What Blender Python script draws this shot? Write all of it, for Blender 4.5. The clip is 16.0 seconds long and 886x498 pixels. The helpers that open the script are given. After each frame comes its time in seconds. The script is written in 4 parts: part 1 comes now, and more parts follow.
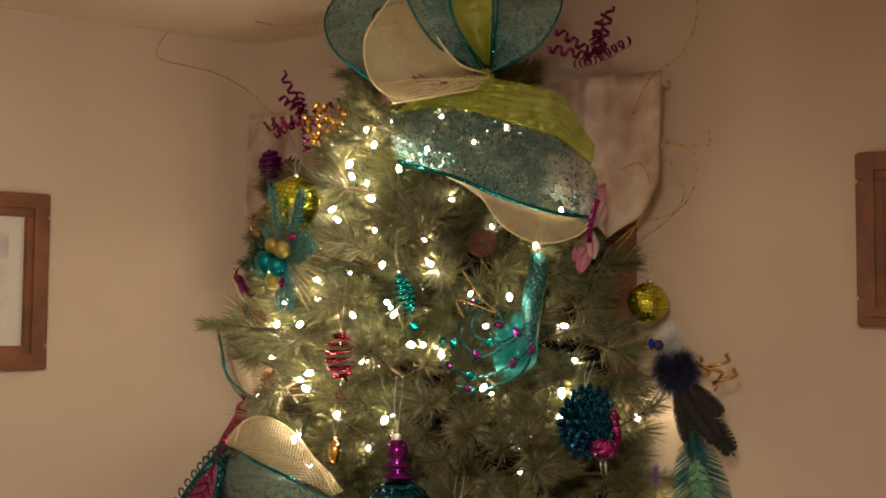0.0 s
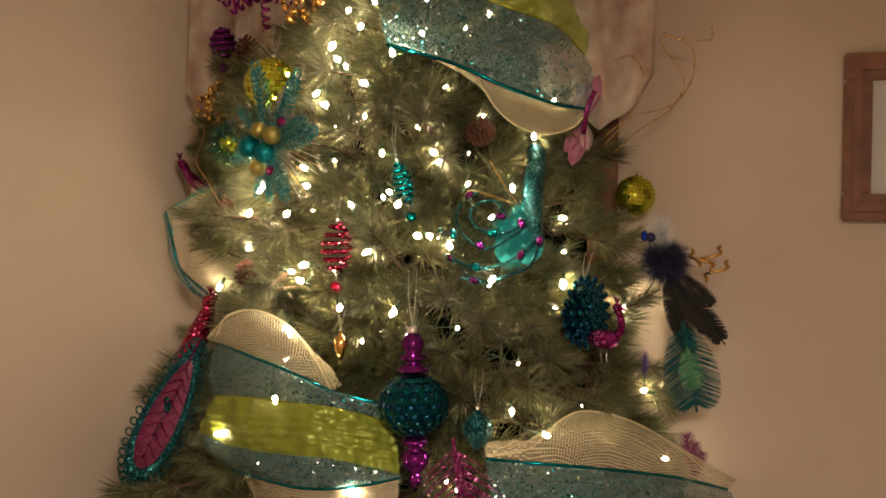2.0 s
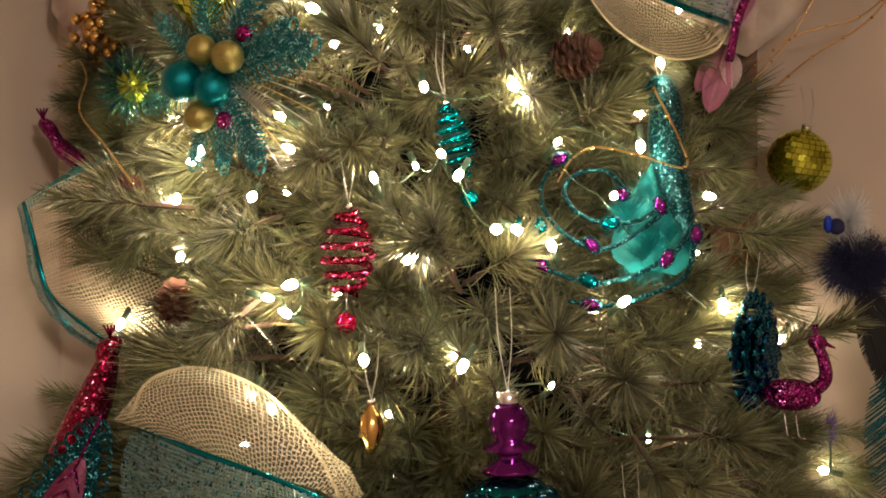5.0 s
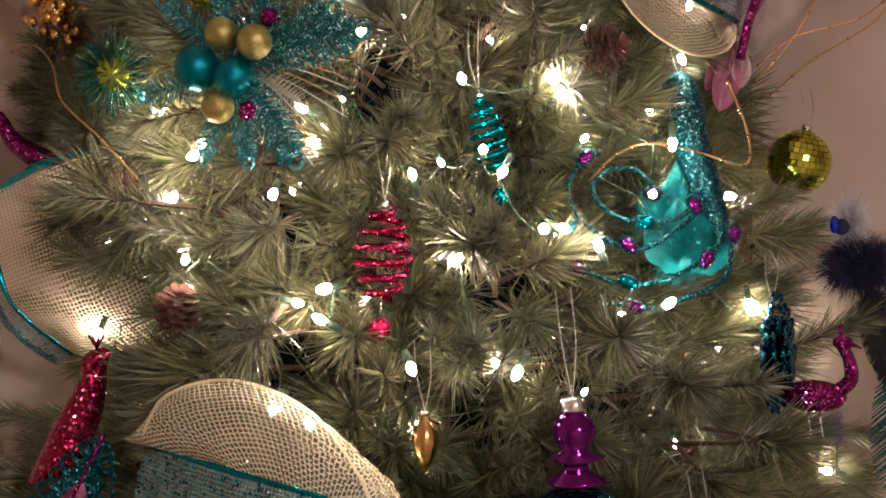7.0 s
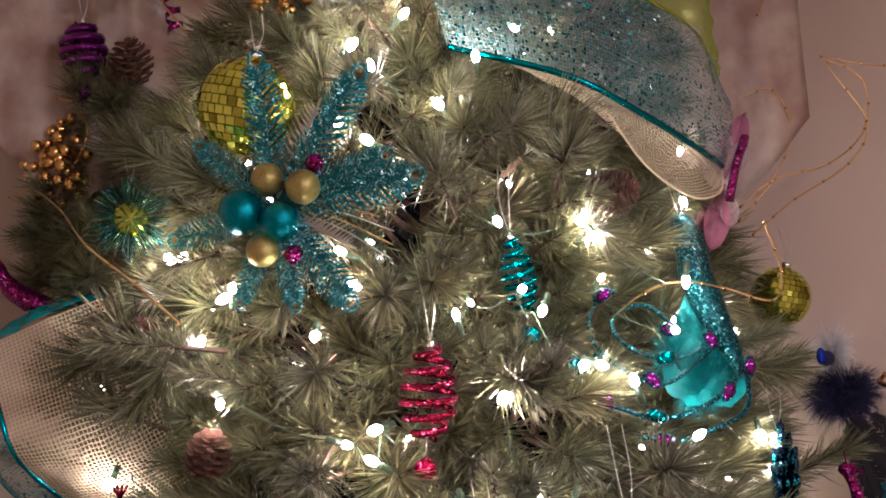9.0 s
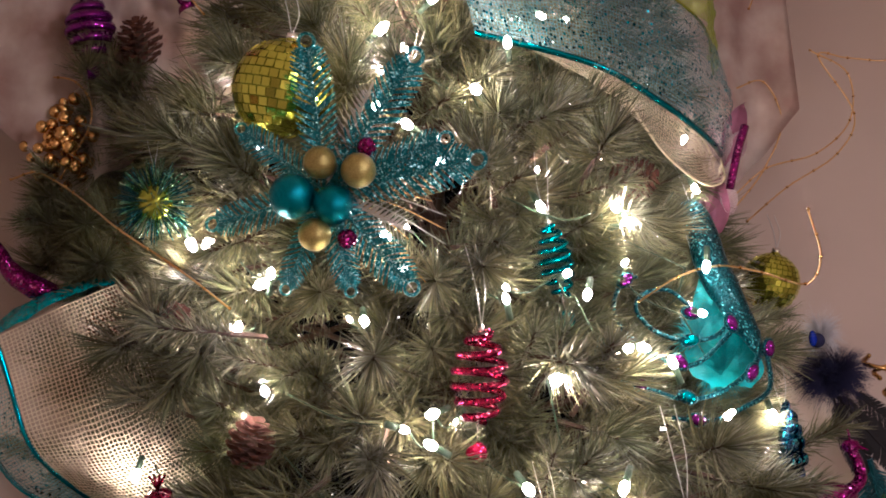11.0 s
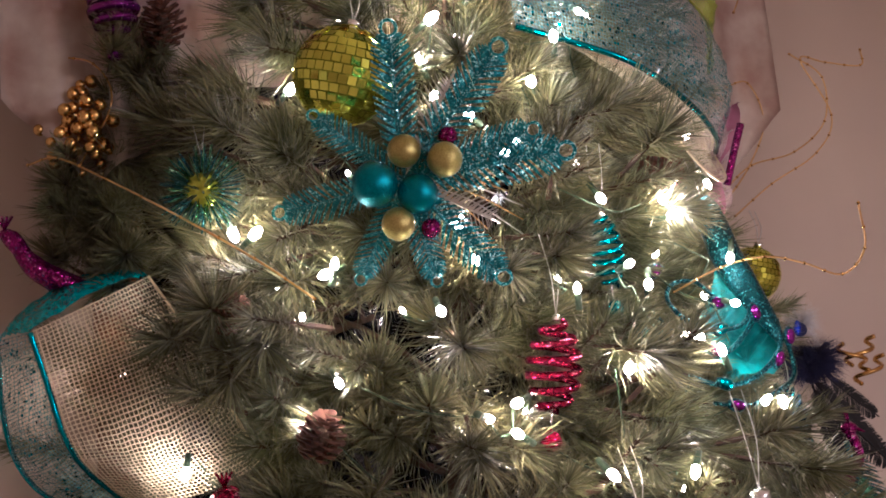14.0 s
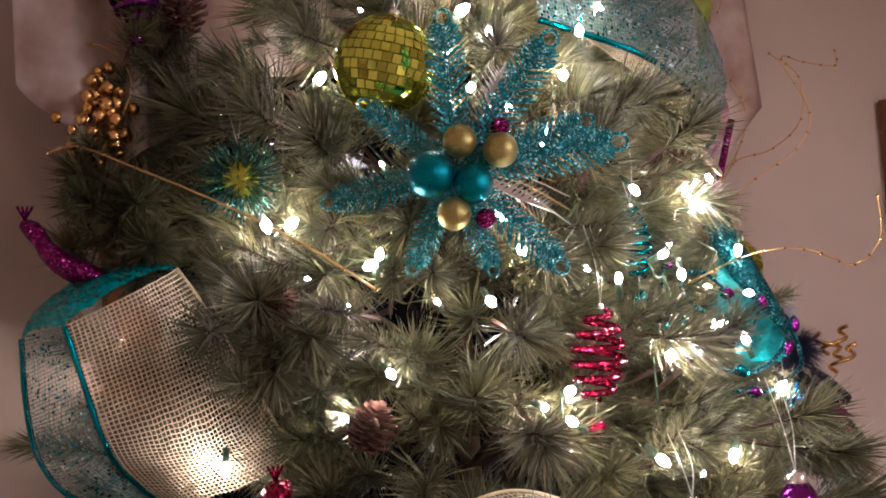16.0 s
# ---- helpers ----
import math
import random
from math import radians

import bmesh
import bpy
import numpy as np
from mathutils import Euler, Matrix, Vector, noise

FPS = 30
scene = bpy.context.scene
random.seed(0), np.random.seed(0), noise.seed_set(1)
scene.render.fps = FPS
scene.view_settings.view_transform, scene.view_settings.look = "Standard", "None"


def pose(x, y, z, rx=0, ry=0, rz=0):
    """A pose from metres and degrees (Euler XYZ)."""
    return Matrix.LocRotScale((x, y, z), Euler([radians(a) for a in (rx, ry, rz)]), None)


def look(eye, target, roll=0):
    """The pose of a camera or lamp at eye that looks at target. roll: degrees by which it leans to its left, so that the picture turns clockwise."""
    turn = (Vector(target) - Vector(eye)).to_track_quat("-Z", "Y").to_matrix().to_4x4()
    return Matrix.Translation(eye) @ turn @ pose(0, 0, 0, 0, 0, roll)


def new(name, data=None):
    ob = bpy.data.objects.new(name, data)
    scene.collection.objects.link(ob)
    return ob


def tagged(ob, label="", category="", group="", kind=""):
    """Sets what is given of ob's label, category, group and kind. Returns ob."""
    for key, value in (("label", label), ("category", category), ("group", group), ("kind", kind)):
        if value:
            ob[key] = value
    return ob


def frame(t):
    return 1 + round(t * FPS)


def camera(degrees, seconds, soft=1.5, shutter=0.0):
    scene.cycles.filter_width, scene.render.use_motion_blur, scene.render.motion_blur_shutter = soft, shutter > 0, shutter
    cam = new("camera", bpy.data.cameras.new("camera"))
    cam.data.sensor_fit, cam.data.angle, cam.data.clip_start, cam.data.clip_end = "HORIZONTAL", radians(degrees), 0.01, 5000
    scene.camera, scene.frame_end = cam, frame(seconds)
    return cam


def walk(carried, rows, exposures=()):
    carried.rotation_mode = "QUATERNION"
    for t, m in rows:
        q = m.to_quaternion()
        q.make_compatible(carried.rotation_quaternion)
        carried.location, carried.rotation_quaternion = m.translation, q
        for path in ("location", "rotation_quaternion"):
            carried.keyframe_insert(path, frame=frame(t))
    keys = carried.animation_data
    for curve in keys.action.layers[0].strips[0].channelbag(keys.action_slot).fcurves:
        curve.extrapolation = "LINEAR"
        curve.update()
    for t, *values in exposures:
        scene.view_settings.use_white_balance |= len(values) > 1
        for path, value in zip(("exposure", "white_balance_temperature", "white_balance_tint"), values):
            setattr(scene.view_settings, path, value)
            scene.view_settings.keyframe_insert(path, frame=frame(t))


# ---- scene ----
cam = camera(40.0, 16.0, 1.8)
PATH = [
    (0, (1.356, -2.548, 1.622), (0.340, -0.831, 1.760), 0.4),
    (0.5, (1.225, -2.587, 1.627), (0.315, -0.806, 1.675), 0.6),
    (1, (1.103, -2.627, 1.616), (0.278, -0.806, 1.638), 0.9),
    (1.5, (0.991, -2.667, 1.618), (0.250, -0.809, 1.611), 0.9),
    (2, (0.871, -2.707, 1.621), (0.219, -0.816, 1.581), 0.8),
    (2.5, (0.757, -2.745, 1.623), (0.184, -0.830, 1.568), 0.6),
    (3, (0.677, -2.776, 1.613), (0.160, -0.844, 1.577), 0.4),
    (3.5, (0.509, -2.390, 1.598), (0.037, -0.447, 1.574), 0.2),
    (4, (0.399, -2.025, 1.595), (-0.067, -0.080, 1.570), -0.0),
    (6.5, (0.039, -1.746, 1.587), (-0.106, 0.248, 1.571), -0.4),
    (7, (-0.018, -1.758, 1.585), (-0.100, 0.240, 1.573), -0.5),
    (7.5, (-0.067, -1.781, 1.578), (-0.085, 0.219, 1.610), -1.2),
    (8, (-0.123, -1.789, 1.580), (-0.075, 0.204, 1.730), -1.3),
    (8.5, (-0.174, -1.780, 1.587), (-0.066, 0.208, 1.773), -1.6),
    (9, (-0.228, -1.782, 1.588), (-0.062, 0.200, 1.800), -1.8),
    (11.5, (-0.492, -1.746, 1.590), (-0.037, 0.194, 1.771), -2.5),
    (12, (-0.542, -1.735, 1.589), (-0.034, 0.190, 1.773), -2.6),
    (12.5, (-0.591, -1.723, 1.588), (-0.030, 0.187, 1.774), -2.7),
    (13, (-0.643, -1.709, 1.587), (-0.026, 0.185, 1.772), -2.9),
    (13.5, (-0.690, -1.690, 1.591), (-0.021, 0.187, 1.768), -3.0),
    (14, (-0.740, -1.669, 1.593), (-0.015, 0.187, 1.764), -3.1),
    (14.5, (-0.791, -1.649, 1.592), (-0.011, 0.185, 1.761), -3.3),
    (15, (-0.838, -1.629, 1.591), (-0.006, 0.182, 1.759), -3.4),
    (15.5, (-0.883, -1.606, 1.593), (-0.001, 0.182, 1.751), -3.6),
    (16, (-0.929, -1.586, 1.594), (0.002, 0.177, 1.752), -3.7),
]
walk(cam, [(t, look(eye, target, roll)) for t, eye, target, roll in PATH],
     [(0, 0.28, 6500, 10), (3.2, 0.32, 6450, 10), (4.2, 0.42, 6300, 11), (6.5, 0.40, 5600, 21), (8, 0.48, 5150, 30), (16, 0.50, 5050, 30)])

# ---- world, lamps, exposure ----
world = bpy.data.worlds.new("night")
scene.world = world
world.use_nodes = True
world.node_tree.nodes["Background"].inputs[0].default_value = (0.02, 0.025, 0.04, 1)
world.node_tree.nodes["Background"].inputs[1].default_value = 0.3


def lamp(name, x, y, z, power, size, target, colour):
    d = bpy.data.lights.new(name, "AREA")
    d.energy, d.size, d.color = power, size, colour
    ob = new(name, d)
    ob.matrix_world = look((x, y, z), target)
    return ob


# Unseen area lamp, added high behind the viewpoint to light the room.
lamp("room_fill_light", 1.25, -3.1, 2.36, 108, 0.5, (0.2, -3.2, 0), (1.0, 0.84, 0.64))
lamp("table_lamp_light", -1.02, -0.98, 0.80, 0.03, 0.2, (-1.12, -0.70, 1.15), (1.0, 0.74, 0.45))


# ---- materials ----
def material(name, colour, rough=0.6, metal=0.0, grain=0.0, scale=40.0, bump=0.0, other=None, coat=0.0):
    m = bpy.data.materials.new(name)
    m.use_nodes = True
    nt = m.node_tree
    b = nt.nodes["Principled BSDF"]
    b.inputs["Base Color"].default_value = (*colour, 1)
    b.inputs["Roughness"].default_value = rough
    b.inputs["Metallic"].default_value = metal
    b.inputs["Coat Weight"].default_value = coat
    if grain or bump:
        tc = nt.nodes.new("ShaderNodeTexCoord")
        n = nt.nodes.new("ShaderNodeTexNoise")
        n.inputs["Scale"].default_value, n.inputs["Detail"].default_value = scale, 6
        nt.links.new(tc.outputs["Object"], n.inputs["Vector"])
        if grain:
            mix = nt.nodes.new("ShaderNodeMix")
            mix.data_type = "RGBA"
            second = other or tuple(c * (1 - grain) for c in colour)
            mix.inputs["A"].default_value, mix.inputs["B"].default_value = (*colour, 1), (*second, 1)
            ramp = nt.nodes.new("ShaderNodeValToRGB")
            ramp.color_ramp.elements[0].position, ramp.color_ramp.elements[1].position = 0.35, 0.65
            nt.links.new(n.outputs["Fac"], ramp.inputs["Fac"])
            nt.links.new(ramp.outputs["Color"], mix.inputs["Factor"])
            nt.links.new(mix.outputs["Result"], b.inputs["Base Color"])
        if bump:
            bp = nt.nodes.new("ShaderNodeBump")
            bp.inputs["Strength"].default_value, bp.inputs["Distance"].default_value = bump, 0.002
            nt.links.new(n.outputs["Fac"], bp.inputs["Height"])
            nt.links.new(bp.outputs["Normal"], b.inputs["Normal"])
    return m


def random_shift(m, island, dark=0.55, light=1.5, hue=0.03):
    """Vary a material from piece to piece."""
    nt = m.node_tree
    b = nt.nodes["Principled BSDF"]
    src = nt.nodes.new("ShaderNodeNewGeometry" if island else "ShaderNodeObjectInfo")
    out = src.outputs["Random Per Island" if island else "Random"]
    rng = nt.nodes.new("ShaderNodeMapRange")
    rng.inputs["To Min"].default_value, rng.inputs["To Max"].default_value = dark, light
    hs = nt.nodes.new("ShaderNodeHueSaturation")
    nt.links.new(out, rng.inputs["Value"])
    nt.links.new(rng.outputs["Result"], hs.inputs["Value"])
    old = b.inputs["Base Color"].links
    if old:
        nt.links.new(old[0].from_socket, hs.inputs["Color"])
    else:
        hs.inputs["Color"].default_value = b.inputs["Base Color"].default_value
    nt.links.new(hs.outputs["Color"], b.inputs["Base Color"])
    return m


def glitter(name, colour, scale=450.0, rough=0.25, metal=0.85, sparkle=(0.9, 1.0, 1.0), amount=0.25):
    """Flakes: cells of random tilt and colour."""
    m = material(name, colour, rough, metal)
    nt = m.node_tree
    b = nt.nodes["Principled BSDF"]
    tc, v = nt.nodes.new("ShaderNodeTexCoord"), nt.nodes.new("ShaderNodeTexVoronoi")
    v.inputs["Scale"].default_value = scale
    nt.links.new(tc.outputs["Object"], v.inputs["Vector"])
    sep = nt.nodes.new("ShaderNodeSeparateColor")
    nt.links.new(v.outputs["Color"], sep.inputs["Color"])
    ramp = nt.nodes.new("ShaderNodeValToRGB")
    e = ramp.color_ramp.elements
    e[0].position, e[0].color = 0.0, (*[c * 0.45 for c in colour], 1)
    e[1].position, e[1].color = 1 - amount, (*colour, 1)
    # The palest flakes are glints painted in as colour.
    s = e.new(1.0)
    s.color = (*sparkle, 1)
    nt.links.new(sep.outputs["Red"], ramp.inputs["Fac"])
    nt.links.new(ramp.outputs["Color"], b.inputs["Base Color"])
    nm = nt.nodes.new("ShaderNodeVectorMath")
    nm.operation = "MULTIPLY_ADD"
    nm.inputs[1].default_value, nm.inputs[2].default_value = (1.1, 1.1, 1.1), (-0.55, -0.55, -0.55)
    geo = nt.nodes.new("ShaderNodeNewGeometry")
    add, nor = nt.nodes.new("ShaderNodeVectorMath"), nt.nodes.new("ShaderNodeVectorMath")
    nor.operation = "NORMALIZE"
    nt.links.new(v.outputs["Color"], nm.inputs[0])
    nt.links.new(nm.outputs[0], add.inputs[0])
    nt.links.new(geo.outputs["Normal"], add.inputs[1])
    nt.links.new(add.outputs[0], nor.inputs[0])
    nt.links.new(nor.outputs[0], b.inputs["Normal"])
    return m


def fabric(name, colour, cell, thread, sequin=0.0, sequins=(0.1, 0.5, 0.7), sheer=0.0, rough=0.4, metal=0.0):
    """Open-weave ribbon: threads along the strip's two ways, clear between; with or without sequins."""
    m = material(name, colour, rough, metal)
    nt = m.node_tree
    b = nt.nodes["Principled BSDF"]
    N = nt.nodes.new
    uv = N("ShaderNodeUVMap")
    sc = N("ShaderNodeVectorMath")
    sc.operation = "SCALE"
    sc.inputs["Scale"].default_value = 1.0 / cell
    nt.links.new(uv.outputs[0], sc.inputs[0])
    sep = N("ShaderNodeSeparateXYZ")
    nt.links.new(sc.outputs[0], sep.inputs[0])
    cuts = []
    for axis in ("X", "Y"):
        fr, lt = N("ShaderNodeMath"), N("ShaderNodeMath")
        fr.operation, lt.operation = "FRACT", "LESS_THAN"
        lt.inputs[1].default_value = thread
        nt.links.new(sep.outputs[axis], fr.inputs[0])
        nt.links.new(fr.outputs[0], lt.inputs[0])
        cuts.append(lt)
    mx = N("ShaderNodeMath")
    mx.operation = "MAXIMUM"
    nt.links.new(cuts[0].outputs[0], mx.inputs[0])
    nt.links.new(cuts[1].outputs[0], mx.inputs[1])
    alpha = mx
    if sheer:
        fl = N("ShaderNodeMath")
        fl.operation = "MAXIMUM"
        fl.inputs[1].default_value = sheer
        nt.links.new(mx.outputs[0], fl.inputs[0])
        alpha = fl
    if sequin:
        v = N("ShaderNodeTexVoronoi")
        v.inputs["Scale"].default_value = 225
        nt.links.new(uv.outputs[0], v.inputs["Vector"])
        sc2 = N("ShaderNodeSeparateColor")
        nt.links.new(v.outputs["Color"], sc2.inputs["Color"])
        on, near, both = N("ShaderNodeMath"), N("ShaderNodeMath"), N("ShaderNodeMath")
        on.operation, near.operation, both.operation = "LESS_THAN", "LESS_THAN", "MULTIPLY"
        on.inputs[1].default_value, near.inputs[1].default_value = sequin, 0.42
        nt.links.new(sc2.outputs["Red"], on.inputs[0])
        nt.links.new(v.outputs["Distance"], near.inputs[0])
        nt.links.new(on.outputs[0], both.inputs[0])
        nt.links.new(near.outputs[0], both.inputs[1])
        al = N("ShaderNodeMath")
        al.operation = "MAXIMUM"
        nt.links.new(alpha.outputs[0], al.inputs[0])
        nt.links.new(both.outputs[0], al.inputs[1])
        alpha = al
        ramp = N("ShaderNodeValToRGB")
        e = ramp.color_ramp.elements
        # Near-white top end: glints put into the sequin colour.
        e[0].color, e[1].color = (*[c * 0.12 for c in sequins], 1), (0.85, 1.0, 1.0, 1)
        e[1].position = 0.96
        mid = e.new(0.50)
        mid.color = (*sequins, 1)
        nt.links.new(sc2.outputs["Green"], ramp.inputs["Fac"])
        mix = N("ShaderNodeMix")
        mix.data_type = "RGBA"
        mix.inputs["A"].default_value = (*colour, 1)
        nt.links.new(ramp.outputs["Color"], mix.inputs["B"])
        nt.links.new(both.outputs[0], mix.inputs["Factor"])
        nt.links.new(mix.outputs["Result"], b.inputs["Base Color"])
        nt.links.new(both.outputs[0], b.inputs["Metallic"])
        geo, nm, add, nor = N("ShaderNodeNewGeometry"), N("ShaderNodeVectorMath"), N("ShaderNodeVectorMath"), N("ShaderNodeVectorMath")
        nm.operation, nor.operation = "MULTIPLY_ADD", "NORMALIZE"
        nm.inputs[1].default_value, nm.inputs[2].default_value = (1.2, 1.2, 1.2), (-0.6, -0.6, -0.6)
        nt.links.new(v.outputs["Color"], nm.inputs[0])
        nt.links.new(nm.outputs[0], add.inputs[0])
        nt.links.new(geo.outputs["Normal"], add.inputs[1])
        nt.links.new(add.outputs[0], nor.inputs[0])
        nt.links.new(nor.outputs[0], b.inputs["Normal"])
        b.inputs["Roughness"].default_value = 0.20
    nt.links.new(alpha.outputs[0], b.inputs["Alpha"])
    return m


WALL = material("wall_paint", (0.50, 0.405, 0.33), 0.75, 0, 0.06, 3.0, 0.15)
CEIL = material("ceiling_paint", (0.76, 0.64, 0.53), 0.85, 0, 0.05, 4.0, 0.2)
CARPET = material("carpet", (0.30, 0.23, 0.17), 0.95, 0, 0.4, 90, 0.6)
OAK = material("oak_frame", (0.20, 0.070, 0.026), 0.55, 0, 0.45, 14, 0.15, (0.11, 0.036, 0.014))
MAT = material("picture_mat", (0.55, 0.53, 0.5), 0.7, 0, 0.06, 12)
PRINT = material("picture_print", (0.36, 0.35, 0.37), 0.5, 0, 0.5, 9, 0, (0.62, 0.60, 0.58))
LACE = material("curtain_cloth", (0.80, 0.72, 0.64), 0.85, 0, 0.5, 14, 0.2, (0.50, 0.34, 0.28))
NIGHT = material("night_glass", (0.01, 0.012, 0.016), 0.05)
NEEDLE = random_shift(material("needles", (0.155, 0.142, 0.064), 0.42, 0, 0.5, 9, 0, (0.072, 0.082, 0.037)), True, 0.48, 1.6)
BARK = material("branch_bark", (0.075, 0.040, 0.022), 0.9, 0, 0.4, 60, 0.5)
WIRE = material("light_wire", (0.03, 0.06, 0.03), 0.5)
BULB = bpy.data.materials.new("lit_bulb")
BULB.use_nodes = True
BULB.node_tree.nodes["Principled BSDF"].inputs["Emission Color"].default_value = (1.0, 0.80, 0.50, 1)
BULB.node_tree.nodes["Principled BSDF"].inputs["Emission Strength"].default_value = 265
SILVER = material("silver", (0.8, 0.8, 0.8), 0.2, 1.0)
STRING = material("silver_string", (0.50, 0.50, 0.48), 0.35, 0.9)
GOLDWIRE = material("gold_wire", (0.55, 0.33, 0.12), 0.3, 0.9)
RED = glitter("red_foil", (0.36, 0.012, 0.06), 300, 0.22, 0.9, (1, 0.3, 0.45), 0.12)
REDB = material("red_gloss", (0.6, 0.015, 0.09), 0.12, 0.8)
TEAL = material("teal_gloss", (0.0, 0.19, 0.23), 0.15, 0.9)
TEALG = glitter("teal_glitter", (0.0, 0.060, 0.075), 600, 0.28, 0.75, (0.15, 0.65, 0.70), 0.12)
TEALP = glitter("teal_petal", (0.015, 0.23, 0.27), 120, 0.34, 0.70, (0.5, 0.95, 1.0), 0.16)
HOTM = glitter("magenta_plume", (0.19, 0.006, 0.10), 130, 0.3, 0.75, (0.9, 0.35, 0.7), 0.2)
TEALB = material("teal_sugar", (0.0, 0.24, 0.30), 0.26, 0.75, 0.35, 500, 0.45)
TEALF = material("teal_feather", (0.0, 0.26, 0.28), 0.6, 0, 0.35, 60, 0.3)
GOLDB = material("gold_sugar", (0.46, 0.39, 0.12), 0.28, 0.8, 0.30, 500, 0.45)
GOLD = material("gold_bead", (0.65, 0.40, 0.12), 0.2, 1.0)
LIME = material("lime_mirror", (0.66, 0.70, 0.08), 0.10, 1.0)
LIMEG = material("lime_glass", (0.45, 0.50, 0.04), 0.15, 0.7)
GREENG = glitter("green_tinsel", (0.05, 0.24, 0.12), 700, 0.25, 0.8, (0.7, 1, 0.7), 0.25)
PURPLE = material("purple_gloss", (0.16, 0.013, 0.18), 0.1, 0.85)
MAGENTA = glitter("magenta_glitter", (0.26, 0.008, 0.14), 500, 0.25, 0.85, (0.9, 0.3, 0.7), 0.1)
# In peacock_glass the green mottle is reflections painted into the navy.
NAVY = material("peacock_glass", (0.003, 0.018, 0.075), 0.08, 0.9, 0.5, 22, 0, (0.0, 0.13, 0.12))
NAVYG = glitter("peacock_glitter", (0.0, 0.035, 0.12), 350, 0.25, 0.8, (0.03, 0.50, 0.52), 0.24)
BLUEF = material("blue_plume", (0.012, 0.013, 0.055), 0.9)
WHITEF = material("white_plume", (0.6, 0.6, 0.62), 0.9)
BLACKF = material("black_feather", (0.005, 0.004, 0.005), 0.8)
DUSKY = material("dusky_pink", (0.20, 0.022, 0.075), 0.45, 0.3, 0.6, 160, 0.4, (0.09, 0.008, 0.04))
CONE = material("pinecone", (0.125, 0.042, 0.020), 0.8, 0, 0.5, 80, 0.4, (0.065, 0.022, 0.011))
PINK = material("pink_petal", (0.46, 0.17, 0.27), 0.5, 0, 0.4, 25)
SHEERP = fabric("white_petal", (0.55, 0.42, 0.44), 0.0012, 0.4, 0, sheer=0.35)
CREAM = fabric("cream_mesh", (0.66, 0.56, 0.38), 0.0050, 0.23, 0, sheer=0.12, rough=0.45)
GLITZ = fabric("sequin_mesh", (0.17, 0.30, 0.31), 0.0042, 0.20, 0.46, (0.0, 0.36, 0.50), 0.08)
TEALR = fabric("teal_edge", (0.0, 0.30, 0.33), 0.0015, 0.6, 0.25, (0.0, 0.55, 0.6), 0.75, 0.25, 0.5)
BOWC = fabric("bow_cream", (0.60, 0.53, 0.32), 0.0045, 0.26, 0, sheer=0.34, rough=0.45)
BOWT = fabric("bow_teal", (0.12, 0.28, 0.29), 0.0042, 0.22, 0.50, (0.02, 0.34, 0.42), 0.34)
LIMER = fabric("lime_organza", (0.34, 0.40, 0.05), 0.0012, 0.36, 0, sheer=0.30, rough=0.38, metal=0.25)


# ---- helpers for meshes ----
def mesh(name, verts, faces, mat, smooth=False):
    me = bpy.data.meshes.new(name)
    me.from_pydata([tuple(v) for v in verts], [], faces)
    me.materials.append(mat)
    if smooth:
        me.shade_smooth()
    return me


def part(name, bm, mat, parent=None, label="", smooth=True):
    if isinstance(bm, bpy.types.Mesh):
        me = bm
    else:
        me = bpy.data.meshes.new(name)
        bm.to_mesh(me)
        bm.free()
        me.materials.append(mat)
        if smooth:
            me.shade_smooth()
    ob = new(name, me)
    ob.parent = parent
    if label:
        ob["label"] = label
    return ob


def thing(name, label, category, m=None, group=""):
    ob = new(name)
    ob.empty_display_size = 0.02
    if m is not None:
        ob.matrix_world = m
    return tagged(ob, label, category, group)


def add_box(bm, lo, hi):
    r = bmesh.ops.create_cube(bm, size=1)["verts"]
    for v in r:
        v.co = Vector([(a + b) / 2 + c * (b - a) for a, b, c in zip(lo, hi, v.co)])
    return bm


def box(lo, hi, bevel=0.0):
    bm = add_box(bmesh.new(), lo, hi)
    if bevel:
        bmesh.ops.bevel(bm, geom=bm.edges, offset=bevel, segments=2, affect="EDGES")
    return bm


def ball(r, seg=20, at=(0, 0, 0), scale=(1, 1, 1), bm=None):
    bm = bm or bmesh.new()
    bmesh.ops.create_uvsphere(bm, u_segments=seg, v_segments=max(6, seg * 2 // 3), radius=r,
                              matrix=Matrix.Translation(at) @ Matrix.Diagonal((*scale, 1)))
    return bm


def lathe(profile, seg=24, flutes=0, depth=0.0):
    """Turn (radius, height) pairs about z."""
    bm = bmesh.new()
    rings = []
    for r, z in profile:
        ring = []
        for i in range(seg):
            a = 2 * math.pi * i / seg
            k = r * (1 + depth * math.cos(flutes * a)) if flutes else r
            ring.append(bm.verts.new((k * math.cos(a), k * math.sin(a), z)))
        rings.append(ring)
    for a, b in zip(rings, rings[1:]):
        for i in range(seg):
            bm.faces.new((a[i], a[(i + 1) % seg], b[(i + 1) % seg], b[i]))
    bm.faces.new(list(reversed(rings[0])))
    bm.faces.new(rings[-1])
    bmesh.ops.recalc_face_normals(bm, faces=bm.faces)
    return bm


def smooth_line(pts, n=8):
    """Catmull-Rom through the points."""
    p = [Vector(q) for q in pts]
    p = [2 * p[0] - p[1]] + p + [2 * p[-1] - p[-2]]
    out = []
    for a, b, c, d in zip(p, p[1:], p[2:], p[3:]):
        for i in range(n):
            t = i / n
            out.append(0.5 * (2 * b + (c - a) * t + (2 * a - 5 * b + 4 * c - d) * t * t + (3 * b - a - 3 * c + d) * t ** 3))
    return out + [p[-2]]


